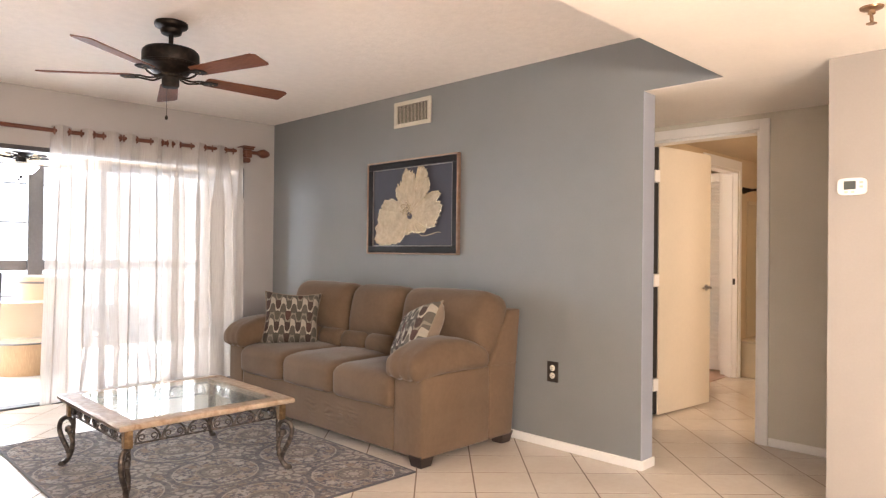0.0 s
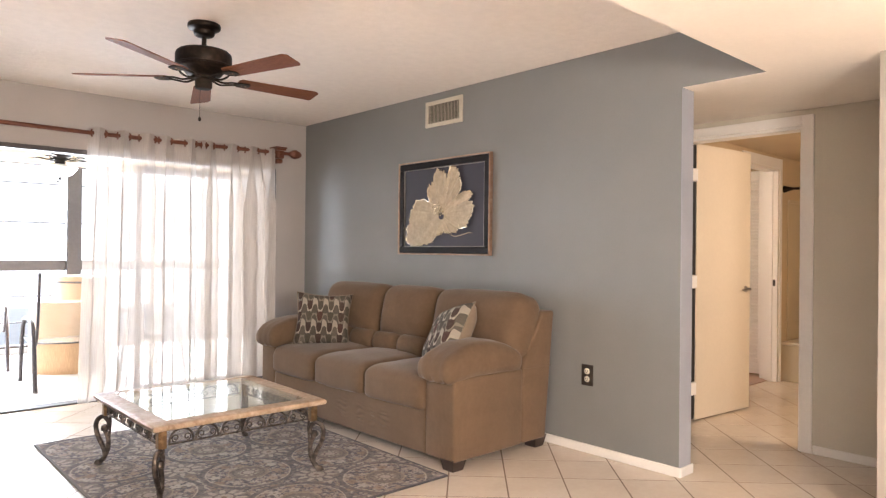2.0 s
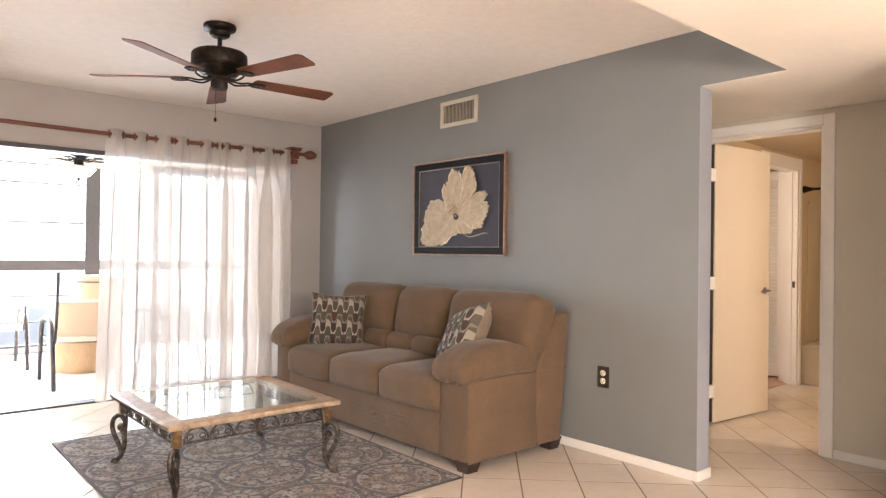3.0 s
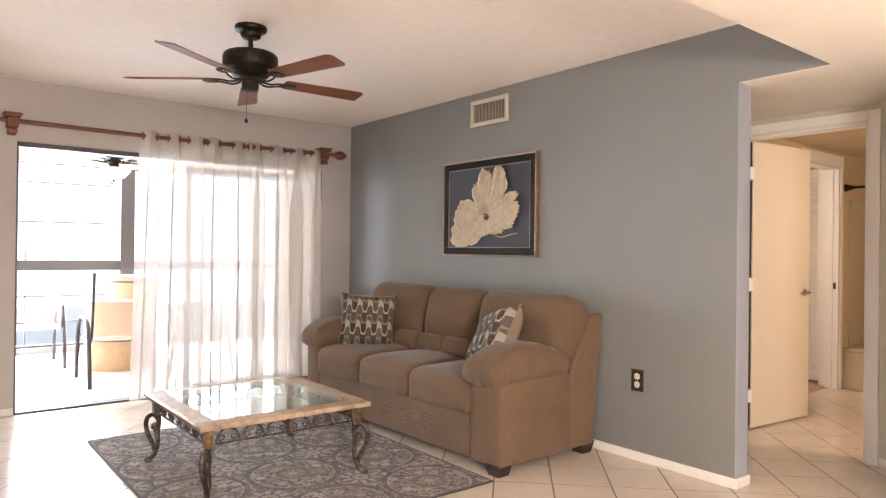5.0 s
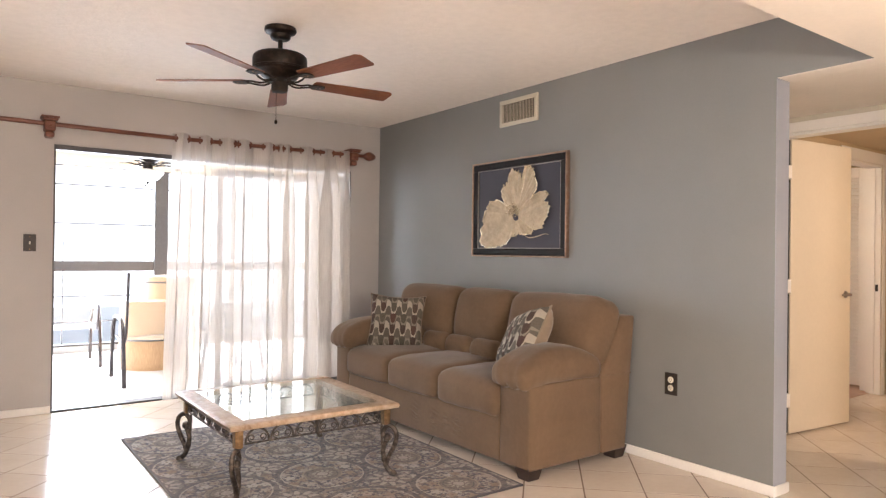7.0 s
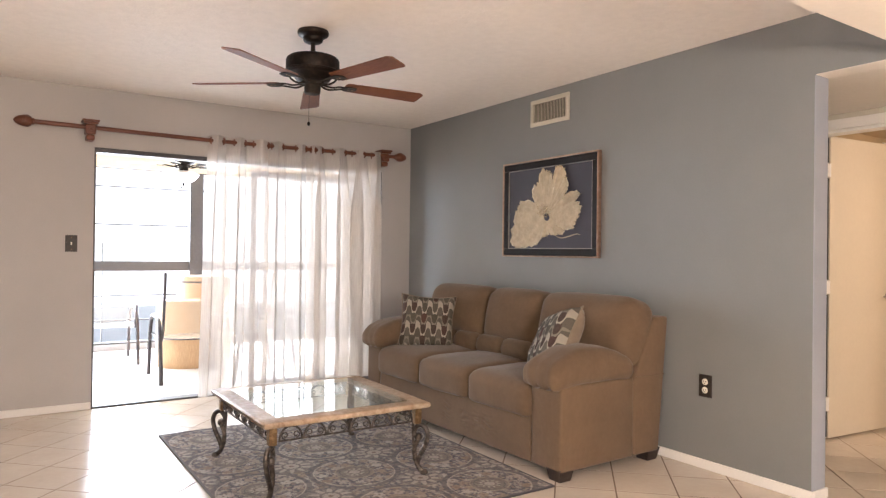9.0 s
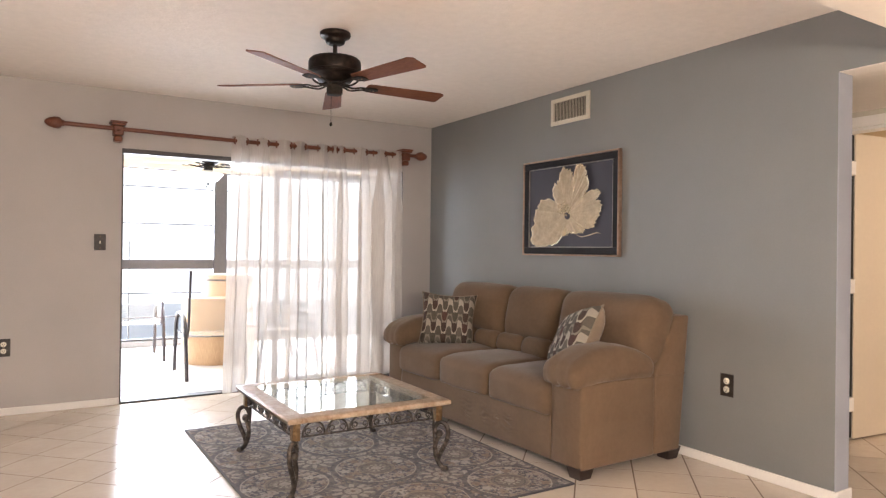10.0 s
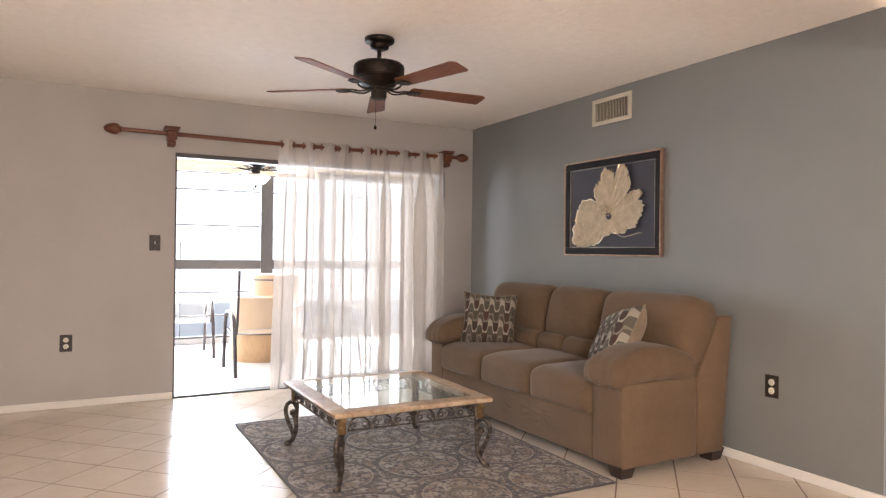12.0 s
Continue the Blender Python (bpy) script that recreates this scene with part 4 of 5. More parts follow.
def curtain(name, cross, x_start, x_end, hem, flare_l, flare_r, seed, fold, label):
    c = thing(name, pose(0, RY, 0), label, "curtain", "sheer curtains")
    xs = [x_start] + cross + [x_end]
    ph = [-0.4] + list(range(len(cross))) + [len(cross) - 0.4]
    cols, rows_n = (len(xs) - 1) * 12, 40
    bm = B()
    grid = []
    top = RZ + 0.045
    for j in range(rows_n + 1):
        s = j / rows_n
        row = []
        for i in range(cols + 1):
            k = i / 12
            n0 = min(int(k), len(xs) - 2)
            f = k - n0
            x = xs[n0] + (xs[n0 + 1] - xs[n0]) * f
            phase = ph[n0] + (ph[n0 + 1] - ph[n0]) * f
            u = (x - x_start) / (x_end - x_start)
            amp = 0.056 * (1 - 0.10 * s) + 0.018 * s * noise.noise(Vector((x * 6, s * 2, seed)))
            dy = -amp * math.sin(math.pi * phase)
            lap = (0.9 + 0.9 * noise.noise(Vector((x * 3, seed, 0)))) * min(1, 0.15 + 8 * min(u, 1 - u))
            dx = s * (flare_l * (1 - u) + flare_r * u) + fold * (0.25 + 0.75 * min(1, s * 4)) * math.sin(2 * math.pi * phase + 0.6) * lap + 0.012 * s * noise.noise(Vector((x * 9, s * 3, seed + 5)))
            dy += 0.02 * s * noise.noise(Vector((x * 14, s * 4, seed + 9))) + 0.004 * noise.noise(Vector((x * 40, s * 9, seed)))
            hz = hem[0] + (hem[1] - hem[0]) * u + 0.010 * math.sin(phase * 2.2)
            row.append(bm.verts.new((x + dx, dy, top + (hz - top) * s)))
        grid.append(row)
    for j in range(rows_n):
        for i in range(cols):
            bm.faces.new((grid[j][i], grid[j][i + 1], grid[j + 1][i + 1], grid[j + 1][i]))
    part("cloth", bm, M_SHEER, c, "", True)
    for idx, x in enumerate(cross):
        ring = B()
        tube(ring, [(0.026 * math.cos(a_ * math.pi / 8), 0.026 * math.sin(a_ * math.pi / 8), 0) for a_ in range(16)], 0.0065, 6, closed=True)
        part("grommet", ring, M_ROD, c, "bronze-brown ring", True, pose(x, 0, RZ + 0.006 * (x - 1.0), 0, 90, 25 if idx % 2 else -25))
    return c


curtain("sheer_curtain", LEFT, 1.452, 2.342, (0.020, 0.030), -0.05, 0.02, 2.0, 0.036, "ivory sheer grommet curtain drawn across the glass")
curtain("sheer_curtain", RIGHT, 2.348, 3.042, (0.040, 0.075), 0.0, 0.01, 8.0, 0.076, "ivory sheer grommet curtain beside the wall corner")

# ---- ceiling fan ----


def ceiling_fan(m, drop, blade_r, first, mats, label, light=False):
    f = thing("ceiling_fan", m, label, "ceiling fan")
    metal_m, blade_m = mats
    part("canopy", lathe(B(), [(0.084, 0.0), (0.086, -0.006), (0.086, -0.018), (0.081, -0.026), (0.066, -0.031), (0.056, -0.038), (0.055, -0.050), (0.051, -0.060), (0.040, -0.066), (0.020, -0.068)], n=28), metal_m, f, "", True)
    part("downrod", lathe(B(), [(0.0125, -0.062), (0.0125, -drop + 0.145)], n=12), metal_m, f, "", True)
    mo = part("motor", lathe(B(), [(0.02, -drop + 0.150), (0.10, -drop + 0.147), (0.132, -drop + 0.141), (0.144, -drop + 0.130), (0.147, -drop + 0.118), (0.147, -drop + 0.062), (0.142, -drop + 0.052), (0.128, -drop + 0.046), (0.108, -drop + 0.036), (0.090, -drop + 0.014), (0.05, -drop + 0.004)], n=36), metal_m, f, "round bronze motor housing", True)
    part("band", lathe(B(), [(0.1465, -drop + 0.068), (0.1495, -drop + 0.065), (0.1495, -drop + 0.060), (0.1465, -drop + 0.057)], n=36), M_FAN, mo, "thin raised band", True)
    part("hub", lathe(B(), [(0.062, -drop + 0.006), (0.062, -drop - 0.006), (0.045, -drop - 0.012), (0.045, -drop - 0.05), (0.038, -drop - 0.06), (0.02, -drop - 0.064)], n=24), M_FAN_ARM, f, "", True)
    for k in range(5):
        a = first + 72 * k
        arm = B()
        zc = -drop - 0.004
        for s in (-1, 1):
            tube(arm, smooth_line([(0.05, s * 0.012, zc), (0.10, s * 0.030, zc - 0.012), (0.15, s * 0.034, zc - 0.004), (0.19, s * 0.016, zc), (0.215, s * 0.022, zc)], 5), 0.0055, 6)
        prism(arm, [(0.185, -0.03), (0.205, -0.042), (0.25, -0.036), (0.262, 0.0), (0.25, 0.036), (0.205, 0.042), (0.185, 0.03)], zc - 0.004, zc + 0.003)
        am = part("blade_arm", arm, M_FAN_ARM, f, "scrolled blade bracket", True, pose(0, 0, 0, 0, 0, a))
        w0, w1 = 0.048, 0.061
        out = [(0.20, -w0), (blade_r - 0.024, -w1), (blade_r - 0.018, -w1 + 0.003), (blade_r + 0.002, -w1 + 0.016), (blade_r + 0.004, -w1 + 0.022), (blade_r, w1 - 0.014), (blade_r - 0.003, w1 - 0.006), (blade_r - 0.008, w1 - 0.001), (blade_r - 0.014, w1), (0.20, w0), (0.19, w0 - 0.02), (0.19, -w0 + 0.02)]
        bm = prism(B(), out, -0.003, 0.003)
        part("blade", bm, blade_m, f, "dark walnut blade", False, pose(0, 0, zc + 0.008, 0, 0, a) @ pose(0, 0, 0, -11.5, 0, 0))
        for sx in (0.212, 0.235):
            part("screw", lathe(B(), [(0.005, 0.0), (0.004, -0.003)], pose(sx, 0, zc - 0.004), 8), M_GOLD, am)
    if light:
        part("light_bowl", lathe(B(), [(0.07, -drop - 0.06), (0.15, -drop - 0.085), (0.15, -drop - 0.10), (0.10, -drop - 0.16), (0.02, -drop - 0.185)], n=28), M_OPAL, f, "white opal light bowl", True)
        part("bowl_knob", lathe(B(), [(0.012, -drop - 0.18), (0.014, -drop - 0.195), (0.004, -drop - 0.215)], n=12), metal_m, f, "", True)
    ch = part("pull_chain", tube(B(), [(-0.015, 0.008, -drop - 0.055), (-0.016, 0.009, -drop - 0.12), (-0.016, 0.009, -drop - 0.215)], 0.0012, 6), metal_m, f)
    part("pull_knob", lathe(B(), [(0.002, 0.0), (0.007, -0.006), (0.009, -0.014), (0.006, -0.022), (0.001, -0.025)], pose(-0.016, 0.009, -drop - 0.212), 12), metal_m, ch, "", True)
    return f


ceiling_fan(pose(1.462, 3.580, H), 0.290, 0.672, 141.06, (M_FAN, M_BLADE), "bronze ceiling fan with five walnut blades")
ceiling_fan(pose(1.60, 7.3, 2.42), 0.335, 0.62, 20, (M_FAN, M_PORCH_WHITE), "porch ceiling fan with pale blades and a glass bowl", True)

# ---- rug ----
rug = thing("area_rug", pose(1.684, 3.701, 0), "grey and cream medallion-patterned area rug on tiles", "rug")
RW, RL = 0.778, 1.03
b = B()
NX, NY = 24, 32
gr = [[b.verts.new((-RW + 0.012 + 2 * (RW - 0.012) * i / NX, -RL + 0.012 + 2 * (RL - 0.012) * j / NY, 0.0105 + 0.0012 * noise.noise(Vector((i * 0.6, j * 0.6, 1))))) for i in range(NX + 1)] for j in range(NY + 1)]
for j in range(NY):
    for i in range(NX):
        b.faces.new((gr[j][i], gr[j][i + 1], gr[j + 1][i + 1], gr[j + 1][i]))
pile = part("face", b, M_RUG, rug, "", True)
for v_ in pile.data.vertices:
    v_.co.x += RW
    v_.co.y += RL
pile.matrix_basis = pose(-RW, -RL, 0)
b = B()
for x0, y0, x1, y1 in ((-RW, -RL, RW, -RL + 0.014), (-RW, RL - 0.014, RW, RL), (-RW, -RL + 0.014, -RW + 0.014, RL - 0.014), (RW - 0.014, -RL + 0.014, RW, RL - 0.014)):
    box(b, x0, y0, 0.0005, x1, y1, 0.0115, 0.003)
part("binding", b, M_RUG_EDGE, rug, "dark stitched edge binding")
part("backing", box(B(), -RW + 0.01, -RL + 0.01, 0.0004, RW - 0.01, RL - 0.01, 0.006), M_RUG_EDGE, rug)

# ---- coffee table ----
TX0, TX1, TY0, TY1, TZ = 1.072, 1.995, 3.155, 4.105, 0.404
GZ = 0.0118
tb = thing("coffee_table", pose((TX0 + TX1) / 2, (TY0 + TY1) / 2, GZ), "stone-rimmed glass coffee table on scrolled iron legs", "coffee table")
hx, hy = (TX1 - TX0) / 2, (TY1 - TY0) / 2
rim = 0.092
TOP = TZ - GZ
b = B()
for x0, y0, x1, y1 in ((-hx, -hy, hx, -hy + rim), (-hx, hy - rim, hx, hy), (-hx, -hy + rim, -hx + rim, hy - rim), (hx - rim, -hy + rim, hx, hy - rim)):
    box(b, x0, y0, TOP - 0.03, x1, y1, TOP)
bmesh.ops.remove_doubles(b, verts=b.verts[:], dist=0.0005)
outer = [e for e in b.edges if all(abs(abs(v_.co.x) - hx) < 1e-4 or abs(abs(v_.co.y) - hy) < 1e-4 for v_ in e.verts) and abs(e.verts[0].co.z - e.verts[1].co.z) < 1e-4 and ((abs(e.verts[0].co.x - e.verts[1].co.x) < 1e-4 and abs(abs(e.verts[0].co.x) - hx) < 1e-4) or (abs(e.verts[0].co.y - e.verts[1].co.y) < 1e-4 and abs(abs(e.verts[0].co.y) - hy) < 1e-4))]
bmesh.ops.bevel(b, geom=outer, offset=0.011, segments=3, affect="EDGES", profile=0.5)
part("tabletop", b, M_STONE, tb, "tan travertine-look rim", True)
gl = part("glass", box(B(), -hx + rim - 0.006, -hy + rim - 0.006, TOP - 0.006, hx - rim + 0.006, hy - rim + 0.006, TOP + 0.003, 0.002), M_GLASS, tb, "clear bevelled glass insert")
gl.visible_shadow = False


def scroll(cx, cz, r, turns, a0, direction, plane, off, n=20, shrink=0.65):
    """A flat spiral in the plane x-z or y-z."""
    pts = []
    for i in range(n + 1):
        t = i / n
        a = a0 + direction * turns * 2 * math.pi * t
        rr = r * (1 - shrink * t)
        u, z = cx + rr * math.cos(a), cz + rr * math.sin(a)
        pts.append((u, off, z) if plane == "x" else (off, u, z))
    return pts


def table_leg(sx, sy):
    lx, ly = sx * (hx - 0.055), sy * (hy - 0.055)
    lg = part("leg", box(B(), -0.020, -0.020, TOP - 0.120, 0.020, 0.020, TOP - 0.031, 0.004), M_GOLD, tb, "scrolled iron leg with a gilt block", m=pose(lx, ly, 0))
    d = Vector((sx, sy, 0)).normalized()

    def P(o, z):
        return (d.x * o, d.y * o, z)

    # outer S-shaped strap, curling under the block
    s1 = smooth_line([P(0.005, TOP - 0.20), P(-0.014, TOP - 0.165), P(0.012, TOP - 0.128), P(0.048, TOP - 0.14), P(0.062, TOP - 0.18), P(0.05, TOP - 0.235), P(0.018, TOP - 0.30), P(0.008, TOP - 0.345), P(0.03, 0.018), P(0.055, 0.012)], 6)
    part("strap", tube(B(), s1, 0.0130, 8), M_IRON, lg, "", True)
    s2 = smooth_line([P(0.012, TOP - 0.20), P(-0.002, TOP - 0.225), P(-0.012, TOP - 0.27), P(0.0, TOP - 0.33), P(0.02, 0.03), P(0.045, 0.010)], 6)
    part("strap", tube(B(), s2, 0.0130, 8), M_IRON, lg, "", True)
    part("upright", tube(B(), [P(-0.018, TOP - 0.03), P(-0.022, TOP - 0.16), P(-0.014, TOP - 0.27), P(0.006, TOP - 0.345)], 0.007, 8), M_IRON, lg, "", True)
    part("knot", lathe(B(), [(0.004, -0.022), (0.019, -0.014), (0.022, 0.0), (0.017, 0.014), (0.004, 0.02)], pose(*P(0.010, TOP - 0.190)), 12), M_IRON, lg, "", True)
    part("leaf", lathe(B(), [(0.003, -0.03), (0.014, -0.018), (0.016, 0.0), (0.008, 0.018), (0.002, 0.028)], pose(*P(-0.006, TOP - 0.30)), 10), M_IRON, lg, "", True)
    part("foot", lathe(B(), [(0.016, 0.0), (0.022, 0.004), (0.020, 0.014), (0.008, 0.026)], pose(*P(0.045, 0.0)), 14), M_IRON, lg, "", True)


for sx in (-1, 1):
    for sy in (-1, 1):
        table_leg(sx, sy)


def apron(plane, off, half):
    ap = part("apron", box(B(), -half if plane == "x" else off - 0.004, off - 0.004 if plane == "x" else -half, TOP - 0.108, half if plane == "x" else off + 0.004, off + 0.004 if plane == "x" else half, TOP - 0.100), M_IRON, tb, "wrought-iron scroll apron")
    n = max(4, round(2 * half / 0.125))
    step = 2 * half / n
    for i in range(n):
        c = -half + step * (i + 0.5)
        r = step * 0.46
        arch = [(c + r * math.cos(math.pi * k / 12), TOP - 0.100 + 0.064 * math.sin(math.pi * k / 12)) for k in range(13)]
        pts = [(u, off, z) if plane == "x" else (off, u, z) for u, z in arch]
        part("arch", tube(B(), pts, 0.0055, 6), M_IRON, ap, "", True)
        for s in (-1, 1):
            part("curl", tube(B(), scroll(c + s * r * 0.48, TOP - 0.080, 0.019, 1.2, -math.pi / 2, s, plane, off, 14), 0.0035, 5), M_IRON, ap, "", True)


apron("x", -hy + 0.05, hx - 0.085)
apron("x", hy - 0.05, hx - 0.085)
apron("y", -hx + 0.05, hy - 0.085)
apron("y", hx - 0.05, hy - 0.085)

# ---- sofa ----
SY0, SY1 = 2.680, 4.82      # near and far sides
SFX, SBX = 2.510, 3.358      # front and back
sf = thing("sofa", pose(SFX, SY0, 0, 0, 0, 1.2), "tan microfibre three-seat sofa with puffed arms", "sofa")
SL, SD = SY1 - SY0, SBX - SFX
ARM, ARM_FAR = 0.238, 0.195


def pucker(v_, seed):
    """Small gathers in stretched cloth."""
    return 0.0035 * noise.noise(Vector((v_.x * 30, v_.y * 8, v_.z * 12 + seed)))


part("base", box(B(), 0.012, 0.20, 0.054, 0.62, SL - 0.20, 0.335, 0.012), M_SOFA, sf, "", True)
b = prism(B(), [(0.585, 0.056), (SD - 0.036, 0.056), (SD + 0.042, 0.852), (0.775, 0.852), (0.585, 0.50)], 0.0, SL)
bmesh.ops.bevel(b, geom=b.edges[:], offset=0.016, segments=3, affect="EDGES", profile=0.5)
for v_ in b.verts:
    v_.co = Vector((v_.co.x, SL - v_.co.z, v_.co.y))
bmesh.ops.recalc_face_normals(b, faces=b.faces[:])
part("back_frame", b, M_SOFA, sf, "", True)
part("side_seam", tube(B(), [(0.60, 0.0, 0.512), (0.72, -0.0005, 0.508), (SD + 0.004, 0.0, 0.508)], 0.0035, 6), M_SOFA, sf, "sewn seam across the back's side", True)
for far in (False, True):
    wide = ARM_FAR if far else ARM
    y0 = SL - wide if far else 0.0
    part("arm_panel", box(B(), 0.0, y0, 0.054, 0.583, y0 + wide, 0.515, 0.016, 3), M_SOFA, sf, "", True)
    bm = rbox(B(), 0.322, 0.150, 0.074, 0.064, 16, 0.018, 0.0, None, 0.004, 3.0 + 5 * far)
    for v_ in bm.verts:
        f = (v_.co.x + 0.315) / 0.63
        top = max(0.0, v_.co.z / 0.074)
        v_.co.z += 0.034 * top * math.sin(math.pi * min(1, f * 1.05)) - 0.028 * max(0, 0.30 - f) / 0.30 - 0.02 * max(0, f - 0.75) / 0.25
        if f < 0.28:
            v_.co.z += 0.007 * math.sin(v_.co.y * 80 + 1.0) * (0.28 - f) / 0.28
            v_.co.x += 0.005 * math.sin(v_.co.y * 80) * (0.28 - f) / 0.28
        v_.co.z += pucker(v_.co, far * 7.0)
    part("arm_pad", bm, M_SOFA, sf, "puffed arm cushion with gathered front", True, pose(0.268, y0 + wide / 2 + (0.012 if not far else -0.012), 0.577))
bm = B()
rows = []
for j in range(41):
    z = 0.058 + 0.276 * j / 40
    row = []
    for i in range(121):
        y = ARM + 0.004 + (SL - ARM - ARM_FAR - 0.008) * i / 120
        pull = sum(math.exp(-((y - c_) / w_) ** 2) for c_, w_ in ((0.62, 0.05), (0.86, 0.04), (1.06, 0.05), (0.74, 0.03)))
        bulge = 0.006 * math.sin(math.pi * j / 40)
        wr = 0.0055 * pull * math.sin(z * 210 + 6 * noise.noise(Vector((y * 12, z * 14, 0)))) * math.sin(math.pi * min(1, max(0, (j - 4) / 26)))
        row.append(bm.verts.new((0.012 - bulge - wr - 0.003, y, z)))
    rows.append(row)
for j in range(40):
    for i in range(120):
        bm.faces.new((rows[j][i], rows[j + 1][i], rows[j + 1][i + 1], rows[j][i + 1]))
fp = part("front_panel", bm, M_SOFA, sf, "front panel with pulled wrinkles", True)
sol = fp.modifiers.new("thickness", "SOLIDIFY")
sol.thickness, sol.offset = 0.012, -1
cw = (SL - ARM - ARM_FAR) / 3
for k in range(3):
    yc = ARM + cw * (k + 0.5)
    bm = rbox(B(), 0.345, cw / 2 - 0.001, 0.095, 0.050, 14, 0.020, 0.0, None, 0.005, 20.0 + k)
    for v_ in bm.verts:
        if v_.co.x < -0.20:
            v_.co.z -= 0.022 * ((-0.20 - v_.co.x) / 0.145) ** 2
            v_.co.x -= 0.012 * (1 - (v_.co.y / (cw / 2)) ** 2)
        v_.co.z += pucker(v_.co, k * 3.0)
    part("seat_cushion", bm, M_SOFA, sf, "", True, pose(0.315, yc, 0.407))
    ya = ARM + cw * k if k else 0.015
    yb = ARM + cw * (k + 1) if k < 2 else SL - 0.015
    hw = (yb - ya) / 2
    bm = rbox(B(), 0.125, hw - 0.001, 0.215, 0.095, 17, 0.0, 0.0, None, 0.005, 30.0 + k)
    for v_ in bm.verts:
        ky = max(0, 1 - (v_.co.y / hw) ** 2)
        kz = max(0, 1 - (v_.co.z / 0.215) ** 2)
        if v_.co.x < 0:
            v_.co.x -= 0.055 * ky ** 0.6 * kz
        # the lower seam arches over the lumbar rolls
        if v_.co.z < 0:
            v_.co.z += 0.035 * ky * (-v_.co.z / 0.215)
        else:
            v_.co.z += 0.010 * ky
        v_.co.z += pucker(v_.co, k * 5.0)
    part("back_cushion", bm, M_SOFA, sf, "", True, pose(0.675, (ya + yb) / 2, 0.742, 0, 11, 0))
    for s in (-1, 1):
        bm = rbox(B(), 0.10, cw / 4 + 0.002, 0.075, 0.065, 10, 0.0, 0.0, None, 0.004, 40.0 + k + s)
        part("lumbar_roll", bm, M_SOFA, sf, "", True, pose(0.555, yc + s * cw / 4, 0.545, 0, 16, 0))
for fx in (0.055, SD - 0.075):
    for fy in (0.06, SL - 0.06):
        bm = B()
        bmesh.ops.create_cone(bm, cap_ends=True, segments=4, radius1=0.056, radius2=0.078, depth=0.072, matrix=pose(fx, fy, 0.036, 0, 0, 45))
        part("foot", bm, M_FOOT, sf, "dark tapered wooden foot")


def throw_pillow(m, label, half=0.215):
    p = thing("throw_pillow", m, label, "pillow", "patterned pillows")
    for side in (1, -1):
        bm = B()
        n = 22
        g = []
        for j in range(n + 1):
            row = []
            for i in range(n + 1):
                u, w = -1 + 2 * i / n, -1 + 2 * j / n
                pinch = 1 - 0.115 * (1 - u * u) * abs(w) ** 3 - 0.0
                pinch2 = 1 - 0.115 * (1 - w * w) * abs(u) ** 3
                t = (max(0, 1 - u ** 4) * max(0, 1 - w ** 4)) ** 0.55
                z = side * (0.004 + 0.092 * t) + 0.006 * noise.noise(Vector((u * 2.5, w * 2.5, side * 3.0))) * t
                row.append(bm.verts.new((half * u * pinch2, half * w * pinch, z)))
            g.append(row)
        for j in range(n):
            for i in range(n):
                q = (g[j][i], g[j][i + 1], g[j + 1][i + 1], g[j + 1][i])
                bm.faces.new(q if side > 0 else q[::-1])
        part("face" if side > 0 else "back", bm, M_PILLOW if side > 0 else M_PILLOW_SIDE, p, "brown and ivory wave-print face" if side > 0 else "plain tan back", True)
    rim_pts = []
    for k in range(64):
        a = 2 * math.pi * k / 64
        u, w = math.cos(a), math.sin(a)
        s = 1 / max(abs(u), abs(w))
        u, w = u * s, w * s
        rim_pts.append((half * u * (1 - 0.115 * (1 - w * w) * abs(u) ** 3), half * w * (1 - 0.115 * (1 - u * u) * abs(w) ** 3), 0))
    part("piping", tube(B(), rim_pts, 0.006, 6, closed=True), M_PILLOW_SIDE, p, "", True)
    return p


throw_pillow(look((2.785, 4.455, 0.680), (2.785 + 0.58, 4.455 + 0.80, 0.680 - 0.30)) @ pose(0, 0, 0, 0, 0, -3), "wave-print throw pillow in the sofa's far corner")
throw_pillow(look((2.81, 3.05, 0.695), (2.81 + 0.74, 3.05 - 0.34, 0.695 - 0.46)) @ pose(0, 0, 0, 0, 0, 19), "wave-print throw pillow leaning on the sofa's arm", 0.20)

# ---- porch things ----


def sling_chair(m, label, back=1.02):
    c = thing("patio_chair", m, label, "patio chair", "porch chairs")
    for s in (-1, 1):
        x = s * 0.27
        part("side_frame", tube(B(), smooth_line([(x, -0.345, 0.0), (x, -0.315, 0.26), (x, -0.27, 0.48), (x, -0.19, 0.575), (x, -0.05, 0.60), (x, 0.12, 0.585), (x, 0.22, 0.50), (x, 0.28, 0.26), (x, 0.33, 0.0)], 6), 0.019, 8), M_WICKER, c, "dark tube arm and legs in one loop", True)
        part("back_post", tube(B(), smooth_line([(x * 0.93, -0.27, 0.41), (x * 0.93, 0.14, 0.385), (x * 0.93, 0.24, 0.42), (x * 0.93, 0.30, 0.60), (x * 0.93, 0.24 + 0.2 * (back - 0.42), back)], 6), 0.013, 8), M_WICKER, c, "", True)
    part("sling_seat", box(B(), -0.24, -0.25, 0.385, 0.24, 0.18, 0.395, 0.003), M_MESH, c, "see-through mesh seat")
    b_ = B()
    rbox(b_, 0.24, 0.006, (back - 0.44) / 2, 0.005, 3, m=pose(0, 0.30, (back + 0.42) / 2, -12, 0, 0))
    part("sling_back", b_, M_MESH, c, "see-through mesh sling")
    return c


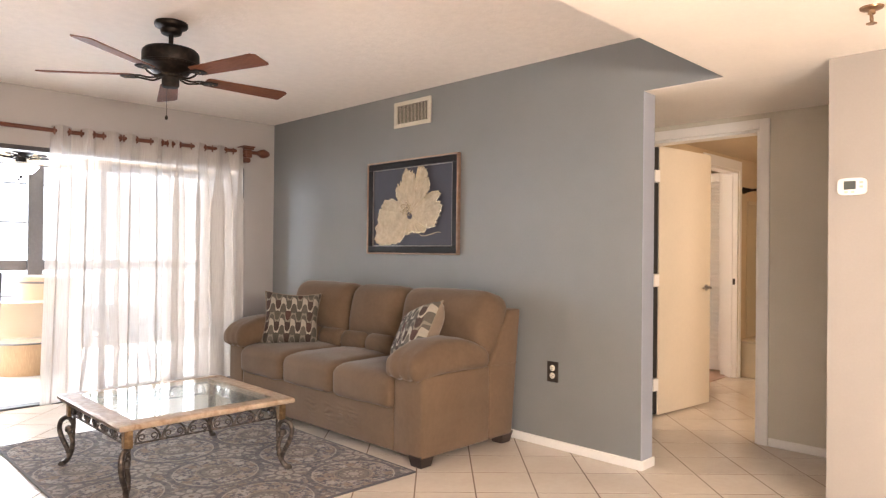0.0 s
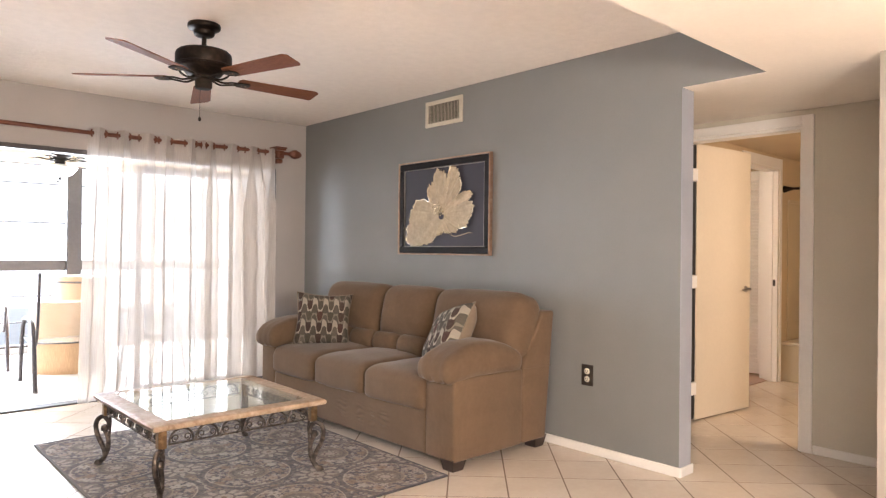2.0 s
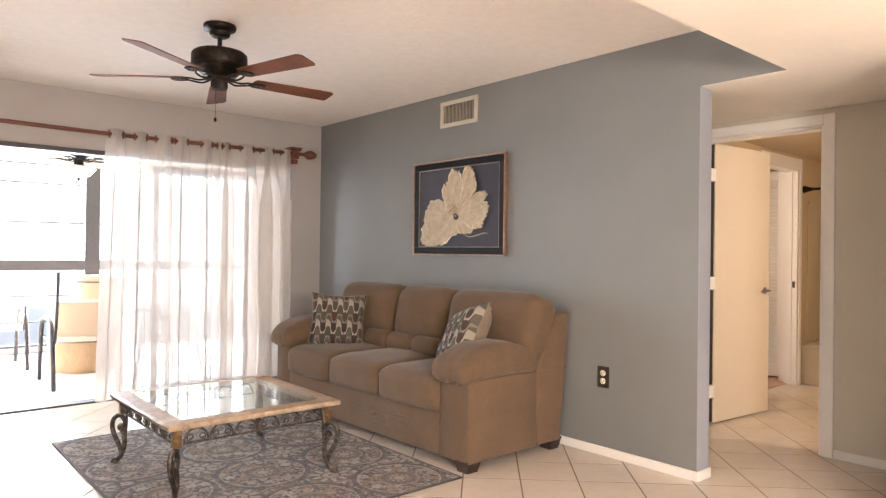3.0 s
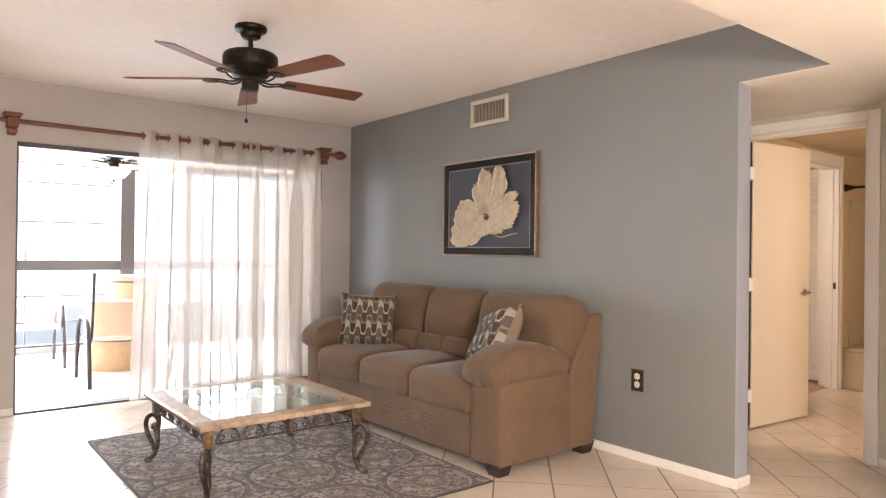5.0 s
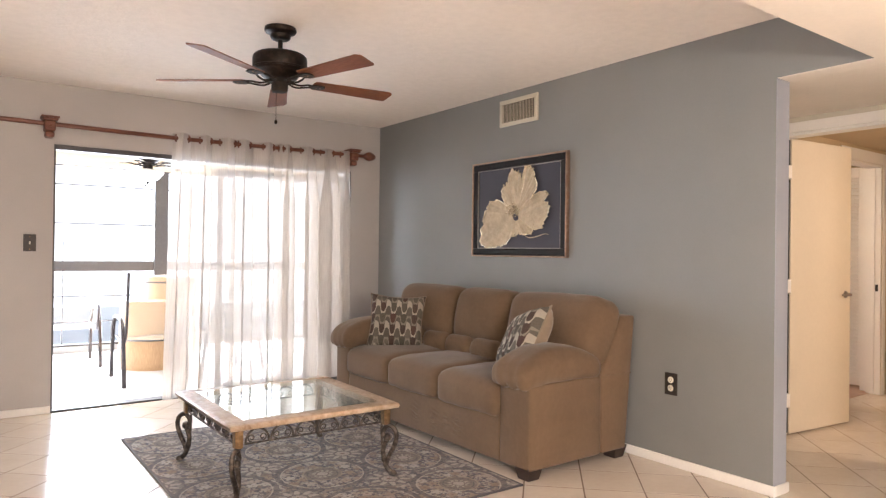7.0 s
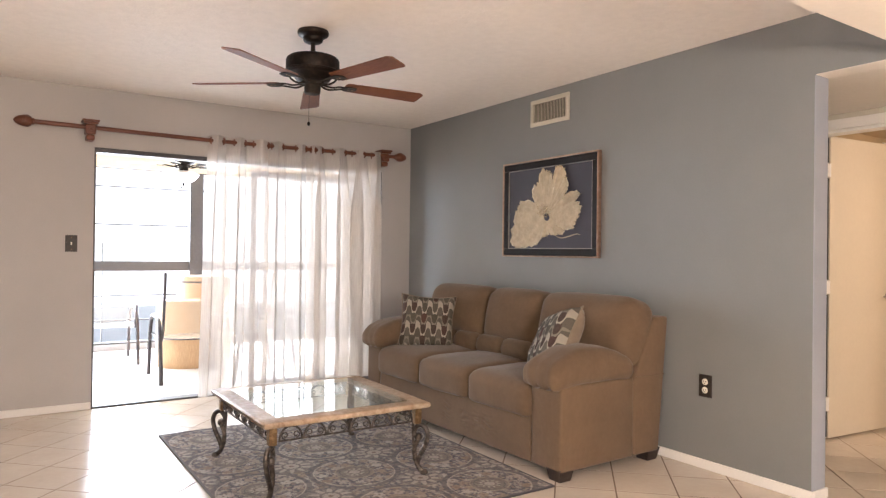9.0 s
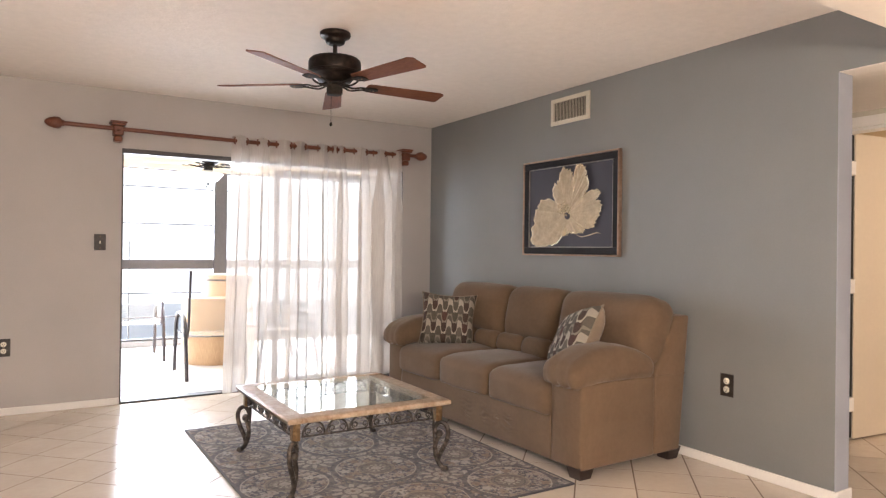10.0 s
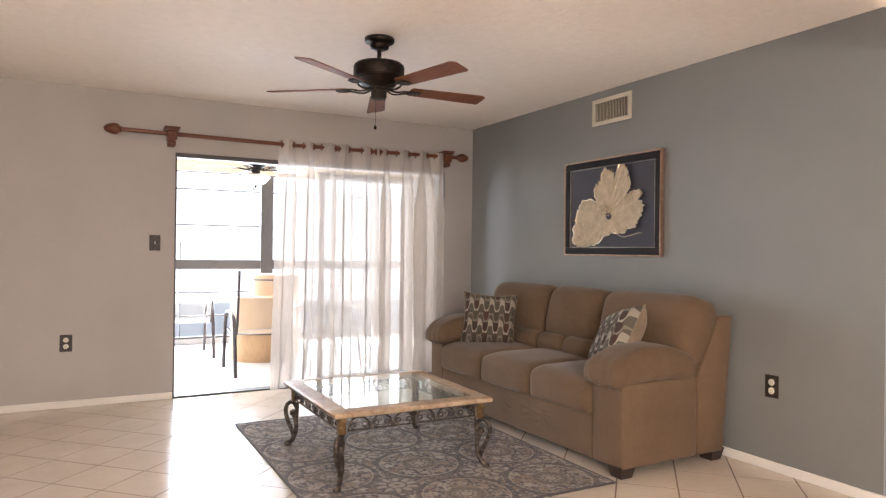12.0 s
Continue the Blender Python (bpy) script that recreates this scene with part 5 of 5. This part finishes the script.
sling_chair(pose(1.535, 6.84, -0.012, 0, 0, 179), "dark tube patio chair with pale sling on the porch")
sling_chair(pose(1.005, 8.13, -0.012, 0, 0, 180), "dark low-backed tube patio chair by the porch windows", 0.64)
sling_chair(pose(2.25, 6.95, -0.012, 0, 0, -80), "dark tube patio chair behind the sheer curtain")

cab = thing("porch_cabinet", pose(1.77, 7.62, -0.012), "honey oak half-round porch cabinet", "cabinet")
N = 20
half_round = [(0.36 * math.cos(math.pi + math.pi * k / N), 0.36 * math.sin(math.pi + math.pi * k / N)) for k in range(N + 1)]
part("body", prism(B(), half_round, 0.03, 0.30), M_CABINET, cab, "", True)
part("plinth", prism(B(), [(x * 0.97, y * 0.97) for x, y in half_round], 0.0, 0.03), M_CABINET, cab)
part("shelf_edge", prism(B(), [(x * 1.02, y * 1.02) for x, y in half_round], 0.30, 0.315), M_FOOT, cab, "dark shelf edge")
part("upper_body", prism(B(), [(x * 0.99, y * 0.99) for x, y in half_round], 0.315, 0.675), M_CABINET, cab, "", True)
part("top", prism(B(), [(x * 1.03, y * 1.03) for x, y in half_round], 0.675, 0.70), M_CABINET, cab)
back_round = [(0.16 + 0.30 * math.cos(2 * math.pi * k / 28), 0.42 + 0.30 * math.sin(2 * math.pi * k / 28)) for k in range(28)]
side = thing("porch_side_table", pose(1.85, 7.60, -0.012), "round honey oak side table with a dark rim", "side table")
part("drum", prism(B(), back_round, 0.0, 0.86), M_CABINET, side, "", True)
part("rim", prism(B(), [(0.16 + (x - 0.16) * 1.03, 0.42 + (y - 0.42) * 1.03) for x, y in back_round], 0.86, 0.88), M_FOOT, side, "dark rim")
part("tabletop", prism(B(), back_round, 0.88, 0.93), M_CABINET, side, "", True)

# ---- floor tiles ----
STEP = 0.21845
TX, TY = 0.278, 3.971
SKEW = radians(0.607)     # the grid lies a little askew to the walls
JOINT = 0.0075


def clip_poly(poly, x0, y0, x1, y1):
    for axis, lim, keep in ((0, x0, 1), (0, x1, -1), (1, y0, 1), (1, y1, -1)):
        out = []
        for i, p in enumerate(poly):
            q = poly[(i + 1) % len(poly)]
            a, c = keep * (p[axis] - lim), keep * (q[axis] - lim)
            if a >= 0:
                out.append(p)
            if (a >= 0) != (c >= 0):
                t = a / (a - c)
                out.append((p[0] + (q[0] - p[0]) * t, p[1] + (q[1] - p[1]) * t))
        poly = out
        if len(poly) < 3:
            return []
    return poly


def area(poly):
    return abs(sum(p[0] * q[1] - q[0] * p[1] for p, q in zip(poly, poly[1:] + poly[:1]))) / 2


def tile_mesh(bm, poly, cx, cy):
    top = [bm.verts.new((cx + (x - cx) * 0.994, cy + (y - cy) * 0.994, 0.0)) for x, y in poly]
    low = [bm.verts.new((x, y, -0.0006)) for x, y in poly]
    bot = [bm.verts.new((x, y, -0.008)) for x, y in poly]
    bm.faces.new(top)
    n = len(poly)
    for i in range(n):
        j = (i + 1) % n
        bm.faces.new((low[i], low[j], top[j], top[i]))
        bm.faces.new((bot[i], bot[j], low[j], low[i]))


S = STEP - JOINT / math.sqrt(2)
whole = [(S * math.sin(SKEW + k * math.pi / 2), -S * math.cos(SKEW + k * math.pi / 2)) for k in range(4)]
b = B()
tile_mesh(b, whole, 0, 0)
shared = bpy.data.meshes.new("tile")
b.to_mesh(shared)
b.free()
shared.materials.append(M_TILE)
rest = B()
count = 0
for i in range(-22, 45):
    for j in range(-40, 14):
        if (i + j) % 2 == 0:
            continue
        cx = TX + STEP * (i * math.cos(SKEW) - j * math.sin(SKEW))
        cy = TY + STEP * (i * math.sin(SKEW) + j * math.cos(SKEW))
        raw = [(cx + x, cy + y) for x, y in whole]
        zones = [(-3.39, -3.39, HALL_X + 0.06, WY - 0.002)] if cx < 4.8 else []
        if cx > 4.2:
            zones.append((HALL_X + 0.06, -0.59, 6.799, BW + 0.088))
        for zone in zones:
            poly = clip_poly(raw, *zone)
            if not poly or area(poly) < 0.0004:
                continue
            full = area(poly) > 0.999 * 2 * S * S
            in_view = (-0.75 < cx < 3.40 and 1.9 < cy < 5.8) or (3.3 < cx < 5.2 and 0.9 < cy < 2.6)
            under = SFX + 0.2 < cx < WX and SY0 + 0.2 < cy < SY1
            if in_view and not under and count < 298:
                count += 1
                if full:
                    o = new("tile", shared)
                    o.location = (cx, cy, 0)
                else:
                    bm = B()
                    mx_, my_ = sum(p[0] for p in poly) / len(poly), sum(p[1] for p in poly) / len(poly)
                    tile_mesh(bm, [(x - mx_, y - my_) for x, y in poly], 0, 0)
                    o = part("tile", bm, M_TILE)
                    o.location = (mx_, my_, 0)
                o.parent = floor
            else:
                mx_, my_ = sum(p[0] for p in poly) / len(poly), sum(p[1] for p in poly) / len(poly)
                tile_mesh(rest, poly, mx_, my_)
o = part("tile_field", rest, M_TILE, floor, "cream ceramic tiles")
o["kind"] = "stuff"
